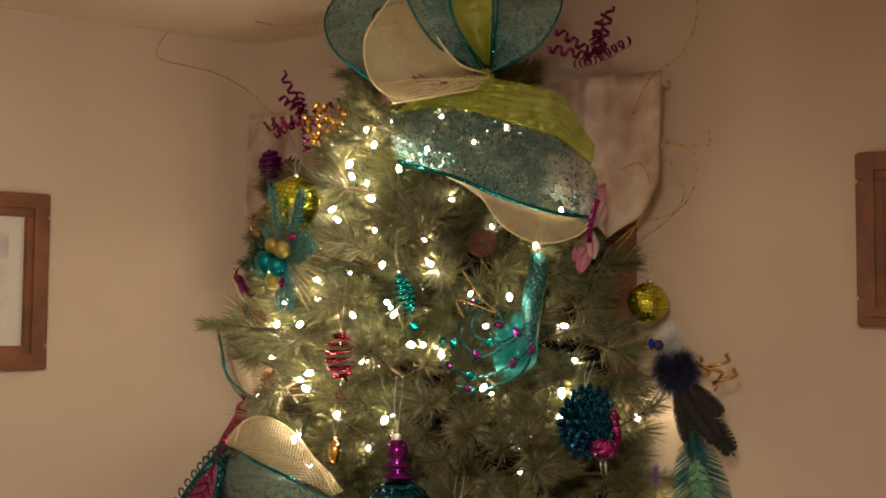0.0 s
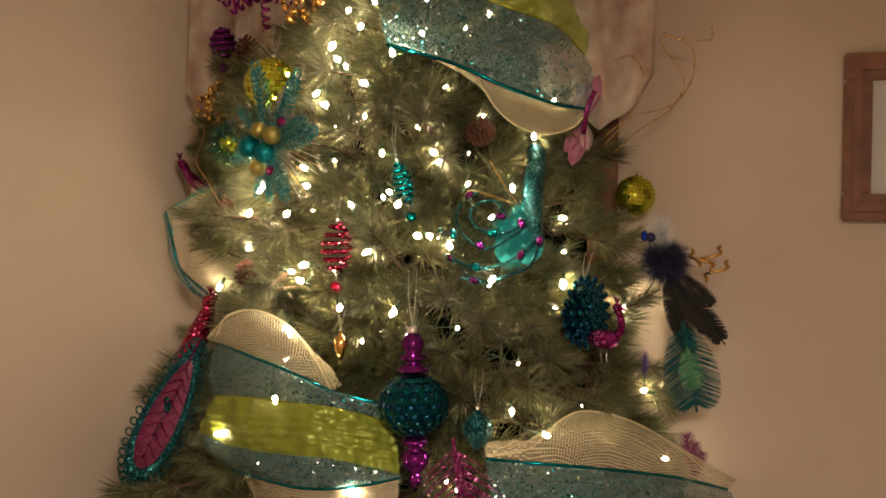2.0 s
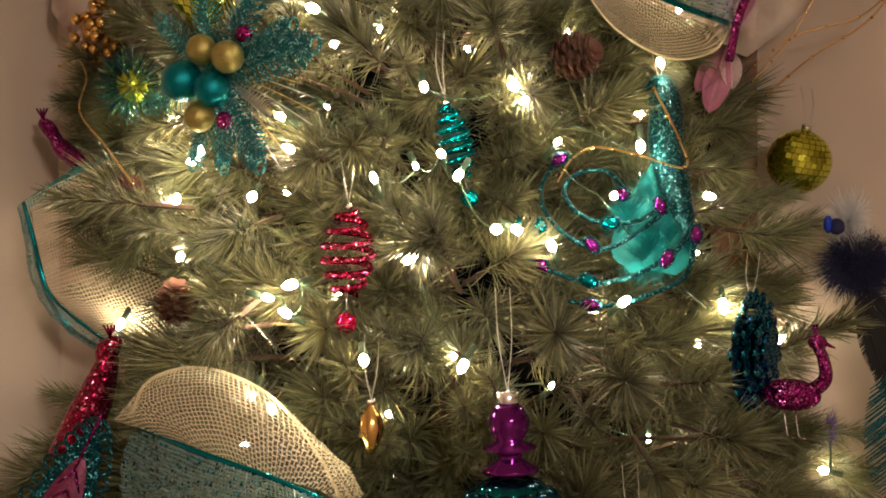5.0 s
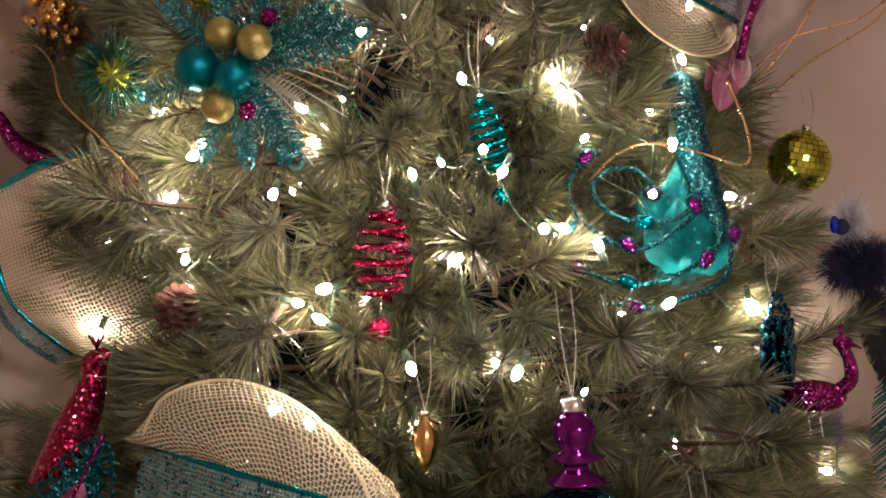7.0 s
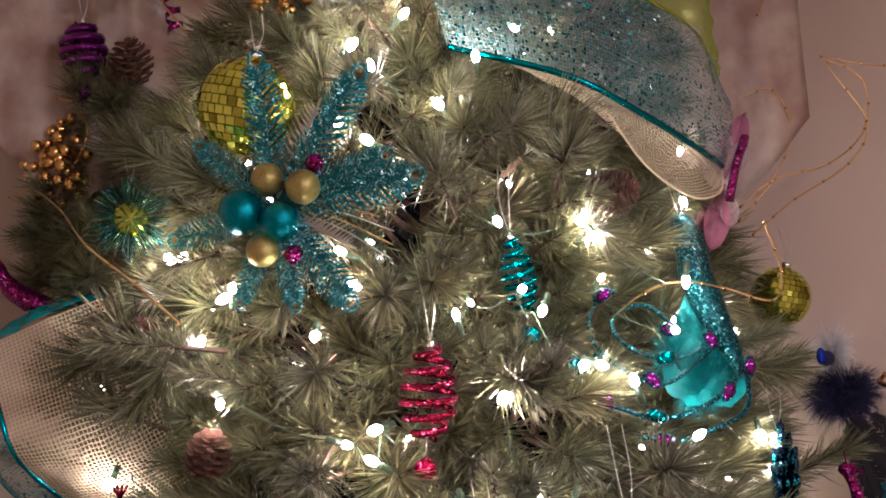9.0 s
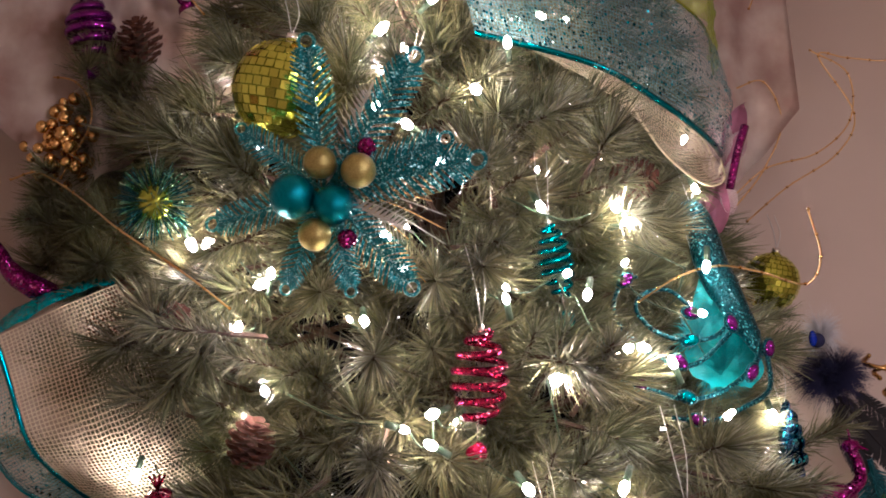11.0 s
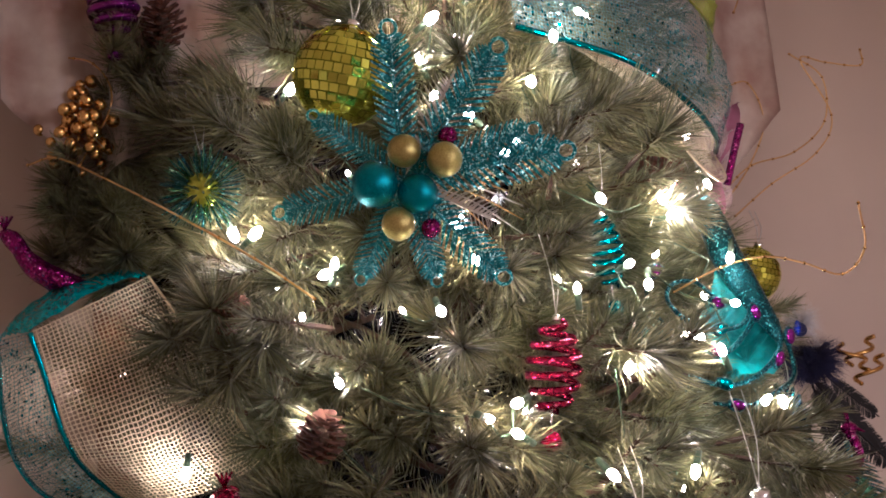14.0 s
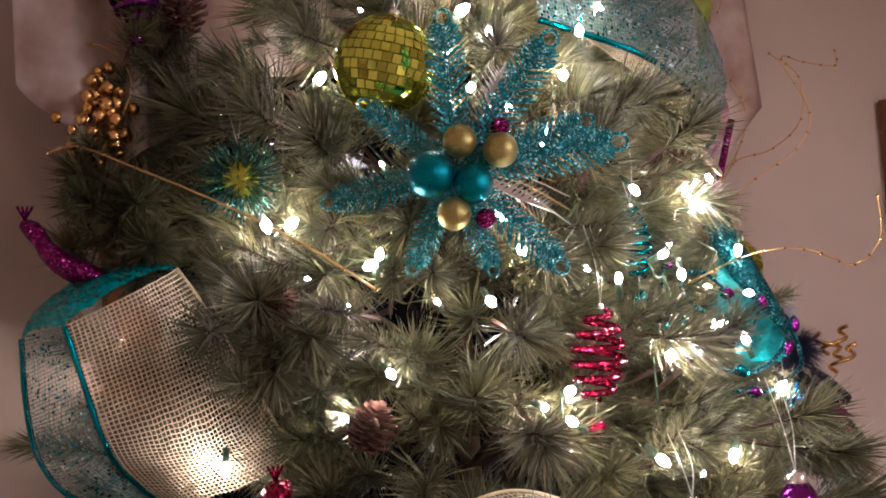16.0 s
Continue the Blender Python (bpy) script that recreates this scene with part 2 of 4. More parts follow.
def tube(pts, r, sides=6, n=8, taper=1.0, bm=None):
    line = smooth_line(pts, n) if n > 1 else [Vector(p) for p in pts]
    bm = bm or bmesh.new()
    rings = []
    for i, q in enumerate(line):
        d = (line[min(i + 1, len(line) - 1)] - line[max(i - 1, 0)]).normalized()
        u = d.orthogonal().normalized() if i == 0 else (u - d * u.dot(d)).normalized()
        v = d.cross(u)
        k = r * (1 + (taper - 1) * i / (len(line) - 1))
        rings.append([bm.verts.new(q + k * (math.cos(2 * math.pi * j / sides) * u + math.sin(2 * math.pi * j / sides) * v)) for j in range(sides)])
    for a, b in zip(rings, rings[1:]):
        for j in range(sides):
            bm.faces.new((a[j], a[(j + 1) % sides], b[(j + 1) % sides], b[j]))
    bm.faces.new(list(reversed(rings[0])))
    bm.faces.new(rings[-1])
    return bm


def strip(a, b, cross=10, n=10, wave=0.0, sag=0.0, ripples=6.0, crumple=0.0):
    """A ribbon between two edge lines, with UVs in metres; wave and sag bend it out of its plane."""
    la, lb = smooth_line(a, n), smooth_line(b, n)
    bm = bmesh.new()
    uvl = bm.loops.layers.uv.new("UVMap")
    grid, u, us = [], 0.0, []
    for i, (p, q) in enumerate(zip(la, lb)):
        if i:
            u += ((p - la[i - 1]).length + (q - lb[i - 1]).length) / 2
        us.append(u)
        d = (la[min(i + 1, len(la) - 1)] - la[max(i - 1, 0)])
        nrm = d.cross(q - p)
        nrm = nrm.normalized() if nrm.length > 1e-9 else Vector((0, -1, 0))
        row = []
        for j in range(cross + 1):
            t = j / cross
            off = sag * 4 * t * (1 - t) + wave * math.sin(ripples * 6.283 * t + u * 25) * math.sin(3.14 * t)
            if crumple:
                q3 = p.lerp(q, t)
                off += crumple * (noise.noise(q3 * 26) + 0.6 * noise.noise(q3 * 60))
            row.append(bm.verts.new(p.lerp(q, t) + nrm * off))
        grid.append(row)
    for i in range(len(grid) - 1):
        for j in range(cross):
            f = bm.faces.new((grid[i][j], grid[i + 1][j], grid[i + 1][j + 1], grid[i][j + 1]))
            w = (la[i] - lb[i]).length
            for loop, (ii, jj) in zip(f.loops, ((i, j), (i + 1, j), (i + 1, j + 1), (i, j + 1))):
                loop[uvl].uv = (us[ii], w * jj / cross)
    return bm


def mm(text):
    return [Vector([int(c) / 1000 for c in s.split(",")]) for s in text.split()]


def aim(p, direction, up="Y"):
    return Matrix.Translation(p) @ Vector(direction).to_track_quat("Z", up).to_matrix().to_4x4()


def edge(pts, r=0.004, n=10):
    return tube(pts, r, 6, n)


# ---- the room ----
def structure(name, bm, mat, label, category):
    return tagged(part(name, bm, mat, None, smooth=False), label, category, kind="structure")


X0, X1, Y0, Y1, H = -3.2, 2.6, -4.4, 0.0, 2.40
KX, KS = -0.74, 0.51  # the slanted wall: its corner, and how far it runs west for each metre south
WX0, WX1, WZ0, WZ1 = -0.58, 0.34, 0.75, 2.02
structure("floor", box((X0, Y0, -0.1), (X1, 0.12, 0)), CARPET, "beige carpeted floor of the living room", "floor")
structure("ceiling", box((X0, Y0, H), (X1, 0.12, H + 0.1)), CEIL, "pale painted ceiling", "ceiling")
bm = box((KX - 0.1, 0, 0), (WX0, 0.12, H))
add_box(bm, (WX1, 0, 0), (X1, 0.12, H))
add_box(bm, (WX0, 0, 0), (WX1, 0.12, WZ0))
add_box(bm, (WX0, 0, WZ1), (WX1, 0.12, H))
structure("wall_north", bm, WALL, "tan painted wall with a window behind the tree", "wall")
structure("wall_south", box((X0, Y0 - 0.1, 0), (X1, Y0, H)), WALL, "tan painted wall", "wall")
bm = bmesh.new()
add_box(bm, (-0.1, Y0, 0), (0.0, 0.0, H))
for v in bm.verts:
    v.co.x += KX + KS * v.co.y
structure("wall_west", bm, WALL, "tan painted wall slanting away from the window corner", "wall")
structure("wall_east", box((X1, Y0, 0), (X1 + 0.1, 0.12, H)), WALL, "tan painted wall", "wall")


def window():
    w = tagged(thing("window_1", "stained wooden window with dark night glass", "window"), kind="structure")
    t, p = 0.065, 0.018
    for lo, hi in (((WX0 - 0.01, -p, WZ0), (WX0 - 0.01 + t, 0.02, WZ1)), ((WX1 - t + 0.01, -p, WZ0), (WX1 + 0.01, 0.02, WZ1)),
                   ((WX0 - 0.03, -p - 0.004, WZ1), (WX1 + 0.03, -0.001, WZ1 + t)), ((WX0 - 0.03, -0.05, WZ0 - 0.03), (WX1 + 0.03, -0.001, WZ0))):
        part("window_frame", box(lo, hi, 0.004), OAK, w, smooth=False)
    part("pane", box((WX0 + 0.03, 0.05, WZ0), (WX1 - 0.03, 0.056, WZ1)), NIGHT, w, smooth=False)


window()


def valance():
    """Gathered floral swag that hangs lower at its two ends."""
    v = thing("window_valance", "cream and rose floral cloth valance gathered above the window", "curtain")
    bm = bmesh.new()
    xs = np.linspace(-0.70, 0.445, 150)
    rows = []
    for k in range(13):
        t = k / 12
        row = []
        for x in xs:
            s = abs((x + 0.1275) / 0.5725)
            low = 2.0 - 0.17 * min(1.0, s / 0.80) ** 2.2
            if s > 0.80:
                low += 0.11 * ((s - 0.80) / 0.20) ** 1.3
            low += 0.004 * math.sin(x * 75)
            z = 2.19 + (low - 2.19) * t
            y = -0.085 - 0.014 * math.sin(x * 75 + 1.5 * math.sin(x * 23)) * (0.4 + 0.6 * t) - 0.02 * t
            row.append(bm.verts.new((x, y, z)))
        rows.append(row)
    for a, b in zip(rows, rows[1:]):
        for i in range(len(xs) - 1):
            bm.faces.new((a[i], a[i + 1], b[i + 1], b[i]))
    bmesh.ops.solidify(bm, geom=bm.faces[:], thickness=0.002)
    part("cloth", bm, LACE, v)
    part("rod", tube([(-0.69, -0.075, 2.175), (0.0, -0.075, 2.175), (0.435, -0.075, 2.175)], 0.005, 8, 2), LACE, v)
    for x in (-0.68, 0.425):
        part("bracket", box((x - 0.006, -0.075, 2.165), (x + 0.006, 0.0, 2.183), 0.002), LACE, v)


valance()


def picture(x0, x1, z0, z1, label, m=pose(0, -0.012, 0)):
    p = thing("framed_picture", label, "picture", m, "pictures on the wall")
    w = 0.058
    for a, b, c, d in ((x0, x1, z1 - w, z1), (x0, x1, z0, z0 + w), (x0, x0 + w, z0 + w, z1 - w), (x1 - w, x1, z0 + w, z1 - w)):
        bm = box((a, -0.012, c), (b, 0.010, d), 0.004)
        k = 0.35 * w
        add_box(bm, (a + k if b - a < 2 * w else a + k, -0.020, c + k if d - c < 2 * w else c - k), (b - k, -0.010, d - k if d - c < 2 * w else d + k))
        part("frame_side", bm, OAK, p, smooth=False)
    part("mat", box((x0 + w, 0.0, z0 + w), (x1 - w, 0.006, z1 - w)), MAT, p, smooth=False)
    part("print", box((x0 + w + 0.035, -0.002, z0 + w + 0.04), (x1 - w - 0.035, 0.0, z1 - w - 0.04)), PRINT, p, smooth=False)


picture(0.827, 1.122, 1.640, 1.992, "oak-framed picture with a pale mat on the tan wall")
SLANT = Matrix.Translation((-0.988, -0.487, 0)) @ Matrix.Rotation(math.atan2(1.0, KS), 4, "Z") @ Matrix.Translation((0, -0.012, 0))
picture(-0.34, 0.0, 1.527, 1.953, "tall oak-framed picture with a grey print on the slanted wall", SLANT)


# ---- the tree ----
AX, AY = -0.10, -0.05
PROFILE = ((0.3, 0.90), (1.2, 0.55), (1.42, 0.50), (1.6, 0.45), (1.85, 0.38), (2.05, 0.29), (2.2, 0.20), (2.34, 0.05))


def radius(z):
    return float(np.interp(z, [p[0] for p in PROFILE], [p[1] for p in PROFILE]))


# ---- fairy lights ----
UPPER_STRAND = "-180,-271,2079 -142,-298,2039 -63,-327,1976 -13,-298,2020 -221,-339,1895 -191,-364,1868 -158,-386,1819 43,-375,1765 55,-375,1748 -53,-402,1764 223,-155,1890 " \
    "202,-231,1808 -410,-248,1746 -110,-358,1911 -204,-299,2000 -183,-321,1968 -354,-223,1926 -376,63,2100 -357,-90,2059 -429,-219,1749"
MIDDLE_STRAND = "-223,-391,1735 -209,-405,1695 -253,-408,1639 -104,-431,1658 -11,-423,1660 31,-427,1598 52,-417,1598 89,-408,1579 -59,-454,1566 181,-302,1698 153,-348,1637 " \
    "261,-217,1639 -357,-371,1567 -545,-60,1591 -382,-322,1639 -344,-333,1700 -31,-418,1685 -354,-331,1689 -448,-230,1654"
LOWER_STRAND = "-222,-449,1521 -193,-455,1536 2,-474,1448 -205,-489,1398 166,-379,1514 277,-262,1503 358,-67,1446 414,-86,1269 225,-432,1262 -215,-531,1271 -27,-596,1116 " \
    "157,-535,1123 284,-401,1216 352,-319,1200 463,-107,1129 -351,-510,1190 -197,-461,1504 -103,-485,1454 -499,-240,1472"


def deep_bulbs(n):
    """Bulbs sunk among the inner twigs, spaced along the windings."""
    rng = random.Random(17)
    out = []
    for i in range(n):
        z = 1.05 + 1.1 * i / n + rng.uniform(-0.03, 0.03)
        a = math.pi * (1.06 + 0.88 * ((i * 0.618) % 1) ** 0.8)
        r = radius(z) * rng.uniform(0.58, 0.78)
        out.append(Vector((AX + r * math.cos(a), AY + r * math.sin(a), z)))
    return out


def string_lights():
    pts = [p for strand in (UPPER_STRAND, MIDDLE_STRAND, LOWER_STRAND) for p in mm(strand)] + deep_bulbs(44)
    s = thing("string_lights", "string of small warm white lights wound through the branches", "lights", pose(AX, AY, 1.2))
    inv = Matrix.Translation((-AX, -AY, -1.2))
    me = bpy.data.meshes.new("bulb")
    glow = lathe([(0.0028, -0.0055), (0.0040, -0.0030), (0.0044, 0.0004), (0.0037, 0.0038), (0.0020, 0.0066), (0.0004, 0.0080)], 10)
    glow.to_mesh(me)
    glow.free()
    me.materials.append(BULB)
    me.shade_smooth()
    rng = random.Random(23)
    for i, p in enumerate(pts):
        out = (p - Vector((AX, AY, p.z))).normalized()
        p += out * 0.018
        lean = (out * rng.uniform(0.1, 0.9) + Vector((rng.gauss(0, 0.7), rng.gauss(0, 0.3), rng.gauss(0, 0.7)))).normalized()
        turn = aim(inv @ p, lean)
        b = new("bulb", me)
        b.parent, b.matrix_local = s, turn @ Matrix.Scale(rng.uniform(0.85, 1.4) if i < len(pts) - 44 else rng.uniform(0.5, 0.85), 4)
        part("socket", tube([inv @ (p - lean * 0.007), inv @ (p - lean * 0.026)], 0.004, 6, 1), WIRE, s)
    order = sorted(pts, key=lambda p: (round((p.z + 0.25 * math.atan2(p.x - AX, -p.y)) / 0.12), p.x))
    line = [inv @ (p + (Vector((AX, AY, p.z)) - p).normalized() * 0.028) for p in order]
    for a, b in zip(line, line[1:]):
        if (a - b).length < 0.25:
            part("wire", tube([a, a.lerp(b, 0.5) - Vector((0, 0, 0.012)), b], 0.0012, 4, 4), WIRE, s)


string_lights()


# ---- ribbons ----
def ribbon(label, bands, cords):
    """A wide wired ribbon; bands of (material, edge, edge, label), with a cord along some edges."""
    first = mm(bands[0][2])[0]
    r = thing("ribbon", label, "ribbon", Matrix.Translation(first), "ribbons wound round the tree")
    for name, mat, a, b, sag, wave in bands:
        lime = mat is LIMER
        bm = strip([p - first for p in mm(a)], [p - first for p in mm(b)], 26 if lime else 14, 14 if lime else 10, wave, sag, 6.0, 0.012 if lime else 0.004)
        part(name, bm, mat, r)
    for line, mat, rad in cords:
        part("cord", edge([p - first for p in mm(line)], rad), mat, r, "shiny teal cord edge" if mat is TEAL else "")
    return r


U_TOP = "-118,-270,2122 41,-290,2111 169,-270,2073 259,-210,2038 300,-140,1989"
U_BOT = "-90,-300,2001 59,-320,1956 166,-290,1908 251,-220,1879 307,-135,1872"
U_LIME = "-29,-270,2146 105,-280,2168 204,-260,2150 268,-200,2124 297,-130,2028"
U_CREAM = "112,-290,1916 161,-280,1849 226,-250,1813 283,-190,1827 308,-130,1867"
CREAMC = material("cream_cord", (0.7, 0.6, 0.38), 0.5)
ribbon("teal sequined mesh ribbon with a lime band below the bow",
       [("sequin_band", GLITZ, U_TOP, U_BOT, -0.02, 0.003), ("lime_band", LIMER, U_LIME, U_TOP, -0.006, 0.003), ("cream_band", CREAM, U_BOT, U_CREAM, 0.02, 0.004)],
       [(U_BOT, TEAL, 0.0042), (U_TOP, LIMEG, 0.002), (U_CREAM, CREAMC, 0.0015)])
A_ARC = "-396,-470,1379 -362,-490,1426 -289,-500,1442 -210,-500,1410 -163,-480,1342 -145,-450,1284"
A_BASE = "-387,-480,1373 -313,-530,1362 -244,-550,1346 -190,-550,1332 -145,-530,1312 -132,-480,1284"
A_TOP = "-387,-480,1373 -280,-550,1356 -188,-570,1334 -99,-560,1298 -37,-540,1281 3,-520,1269"
A_MID = "-385,-500,1262 -275,-560,1273 -169,-590,1274 -80,-580,1267 -22,-550,1251 14,-520,1234"
A_LIME = "-428,-480,1181 -282,-570,1174 -160,-610,1177 -69,-610,1176 -1,-580,1160 49,-550,1143"
A_SEQ = "-328,-520,1118 -230,-580,1119 -133,-620,1118 -54,-620,1123 3,-590,1130 49,-550,1139"
A_LOW = "-291,-520,1092 -210,-600,1048 -125,-640,1031 -47,-640,1037 9,-610,1044 55,-570,1081"
ribbon("cream, sequined and lime organza ribbon looped over the branches",
       [("cream_loop", CREAM, A_ARC, A_BASE, -0.025, 0.003), ("sequin_band", GLITZ, A_TOP, A_MID, -0.015, 0.003), ("lime_band", LIMER, A_MID, A_LIME, -0.006, 0.003),
        ("lower_sequin_band", GLITZ, A_LIME, A_SEQ, -0.01, 0.002), ("lower_cream_band", CREAM, A_SEQ, A_LOW, 0.01, 0.003)],
       [(A_TOP, TEAL, 0.0035), (A_MID, LIMEG, 0.002), (A_ARC, CREAMC, 0.0018), (A_SEQ, TEAL, 0.003)])
B_ARC = "206,-500,1181 284,-480,1201 331,-430,1250 373,-380,1262 449,-300,1233 533,-200,1163 617,-120,1072"
B_BASE = "210,-520,1181 281,-520,1180 342,-500,1176 401,-460,1168 468,-380,1150 538,-270,1123 615,-140,1081"
B_LOW = "231,-540,1097 285,-540,1090 346,-520,1084 404,-480,1074 471,-400,1066 540,-290,1051 616,-160,1046"
ribbon("cream mesh ribbon with a teal edge and sequined lower band",
       [("cream_loop", CREAM, B_ARC, B_BASE, -0.03, 0.004), ("sequin_band", GLITZ, B_BASE, B_LOW, -0.015, 0.002)],
       [(B_BASE, TEAL, 0.0038), (B_ARC, CREAMC, 0.0018)])
C_B = "-540,-177,1705 -500,-190,1640 -470,-200,1576 -440,-205,1520 -420,-202,1475"
C_A = "-678,-215,1642 -662,-215,1586 -643,-215,1520 -618,-190,1480 -577,-165,1441"
C_O = "-712,-140,1632 -708,-130,1560 -696,-115,1500 -668,-105,1455 -622,-100,1425"
C_T = "-545,-110,1712 -601,-75,1716 -656,-75,1692 -692,-95,1662 -712,-140,1632"
C_T2 = "-540,-177,1705 -595,-180,1694 -645,-195,1666 -668,-205,1650 -678,-215,1642"
ribbon("cream mesh ribbon loop edged in teal beside the branches",
       [("cream_band", CREAM, C_A, C_B, 0.03, 0.002), ("sequin_band", GLITZ, C_O, C_A, 0.012, 0.002), ("teal_band", TEALR, C_T, C_T2, 0.006, 0.002)],
       [(C_A, TEAL, 0.0035), (C_B, CREAMC, 0.0018), (C_O, TEAL, 0.0035)])


def bow():
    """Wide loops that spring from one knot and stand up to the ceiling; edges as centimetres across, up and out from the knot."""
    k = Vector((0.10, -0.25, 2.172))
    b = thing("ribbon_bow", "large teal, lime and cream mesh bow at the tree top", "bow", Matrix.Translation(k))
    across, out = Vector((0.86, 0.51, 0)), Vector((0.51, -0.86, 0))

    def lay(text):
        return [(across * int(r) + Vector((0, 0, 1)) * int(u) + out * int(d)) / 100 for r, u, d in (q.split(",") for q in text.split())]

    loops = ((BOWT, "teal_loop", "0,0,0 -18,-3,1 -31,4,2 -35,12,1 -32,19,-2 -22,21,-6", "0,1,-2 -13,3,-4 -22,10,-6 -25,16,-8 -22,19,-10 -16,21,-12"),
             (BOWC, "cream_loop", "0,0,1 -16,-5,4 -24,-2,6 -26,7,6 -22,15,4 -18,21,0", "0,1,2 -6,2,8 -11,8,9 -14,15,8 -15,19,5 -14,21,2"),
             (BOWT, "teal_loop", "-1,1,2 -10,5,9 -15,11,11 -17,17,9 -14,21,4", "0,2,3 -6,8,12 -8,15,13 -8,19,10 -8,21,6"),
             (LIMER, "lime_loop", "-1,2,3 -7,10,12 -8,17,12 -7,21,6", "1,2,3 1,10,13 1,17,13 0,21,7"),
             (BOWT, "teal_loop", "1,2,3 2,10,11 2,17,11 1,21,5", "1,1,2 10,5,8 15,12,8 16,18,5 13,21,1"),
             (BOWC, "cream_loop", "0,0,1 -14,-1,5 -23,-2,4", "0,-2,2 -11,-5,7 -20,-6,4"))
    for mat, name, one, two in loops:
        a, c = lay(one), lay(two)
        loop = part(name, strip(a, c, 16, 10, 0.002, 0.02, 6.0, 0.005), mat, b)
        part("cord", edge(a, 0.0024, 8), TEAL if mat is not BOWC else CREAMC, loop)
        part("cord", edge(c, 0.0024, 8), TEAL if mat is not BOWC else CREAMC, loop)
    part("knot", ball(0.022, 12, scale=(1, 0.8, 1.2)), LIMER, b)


bow()


# ---- ornaments ----
def hanger(parent, top, drop):
    """A silver cord from the cap up into the needles."""
    bm = tube([top, top + Vector((-0.008, 0.004, drop * 0.5)), top + Vector((-0.012, 0.02, drop))], 0.0006, 4, 5)
    tube([top, top + Vector((0.006, 0.004, drop * 0.5)), top + Vector((0.004, 0.02, drop))], 0.0006, 4, 5, bm=bm)
    part("cord", bm, STRING, parent, "silver hanging cord")


def spiral_ornament(label, top, bottom, rad, turns, mat, ballmat, ball_r, cord=0.07, band=0.25):
    """A flat band wound into a spindle, with a bead below."""
    top, bottom = Vector(top), Vector(bottom)
    h = (top - bottom).length
    o = thing("spiral_ornament", label, "ornament", aim(bottom, top - bottom), "hanging ornaments")
    body0 = h * 0.24
    bm = bmesh.new()
    n, rows = turns * 26, []
    for i in range(n + 1):
        t = i / n
        r = rad * max(0.22, math.sin(math.pi * (0.10 + 0.82 * t)) ** 0.8)
        a, z = t * turns * 6.283, body0 + (h - body0) * t
        w = (h - body0) / turns * band
        c, s = math.cos(a), math.sin(a)
        rows.append([bm.verts.new((k * c, k * s, z + dz)) for k, dz in ((r, -w), (r + 0.0025, 0), (r, w), (r - 0.002, 0))])
    for a, b in zip(rows, rows[1:]):
        for j in range(4):
            bm.faces.new((a[j], b[j], b[(j + 1) % 4], a[(j + 1) % 4]))
    bmesh.ops.recalc_face_normals(bm, faces=bm.faces)
    part("spiral", bm, mat, o)
    part("bead", ball(ball_r, 18), ballmat, o, "glossy round bead")
    part("pin", tube([(0, 0, 0), (0, 0, body0 + 0.01)], 0.0012, 5, 1), SILVER, o)
    part("cap", lathe([(0.004, h), (0.005, h + 0.002), (0.003, h + 0.008)], 10), SILVER, o)
    hanger(o, Vector((0, 0, h + 0.006)), cord)
    return o


spiral_ornament("red foil spiral ornament with a round red bead below", (-0.134, -0.45, 1.622), (-0.142, -0.435, 1.490), 0.031, 6, RED, REDB, 0.0125, 0.09)
spiral_ornament("teal metallic spiral ornament hanging askew with a teal bead", (-0.031, -0.383, 1.746), (-0.008, -0.360, 1.636), 0.0195, 7, TEAL, TEAL, 0.011, 0.08)
spiral_ornament("purple metallic spiral ornament with a purple bead", (-0.568, -0.150, 2.078), (-0.568, -0.150, 1.985), 0.031, 5, PURPLE, PURPLE, 0.011, 0.06, 0.44)


def finial_ornament():
    o = thing("finial_ornament", "long purple glass finial with a faceted peacock-blue ball", "ornament", pose(0.066, -0.53, 1.275, 0, -2, 0), "hanging ornaments")
    part("cap", lathe([(0.0115, 0.138), (0.0125, 0.140), (0.0125, 0.150), (0.006, 0.153)], 14), SILVER, o, "ridged silver cap")
    part("upper_stem", lathe([(0.016, 0.062), (0.030, 0.066), (0.030, 0.070), (0.013, 0.080), (0.013, 0.086), (0.030, 0.092), (0.014, 0.099), (0.021, 0.110), (0.0225, 0.121), (0.017, 0.132), (0.011, 0.139)], 24), PURPLE, o, "purple glass stem")
    core = part("ball", ball(0.065, 24, scale=(1, 1, 0.90)), NAVY, o, "faceted peacock-blue glass ball")
    bump = bpy.data.meshes.new("facet")
    bm = ball(0.0145, 10, scale=(1, 1, 0.55))
    bm.to_mesh(bump)
    bm.free()
    bump.materials.append(NAVY)
    bump.shade_smooth()
    for row in range(-3, 4):
        th = row * 0.37
        for i in range(14 - abs(row)):
            a = 2 * math.pi * (i + 0.5 * (row % 2)) / (14 - abs(row))
            d = Vector((math.cos(th) * math.cos(a), math.cos(th) * math.sin(a), math.sin(th)))
            f = new("facet", bump)
            f.parent, f.matrix_local = core, aim(Vector((d.x, d.y, d.z * 0.90)) * 0.061, d)
    part("lower_stem", lathe([(0.003, -0.165), (0.010, -0.15), (0.014, -0.14), (0.008, -0.132), (0.026, -0.112), (0.028, -0.100), (0.024, -0.088), (0.012, -0.083), (0.024, -0.074), (0.026, -0.069), (0.016, -0.060)], 24), PURPLE, o, "purple glass stem")
    hanger(o, Vector((0, 0, 0.150)), 0.11)


finial_ornament()


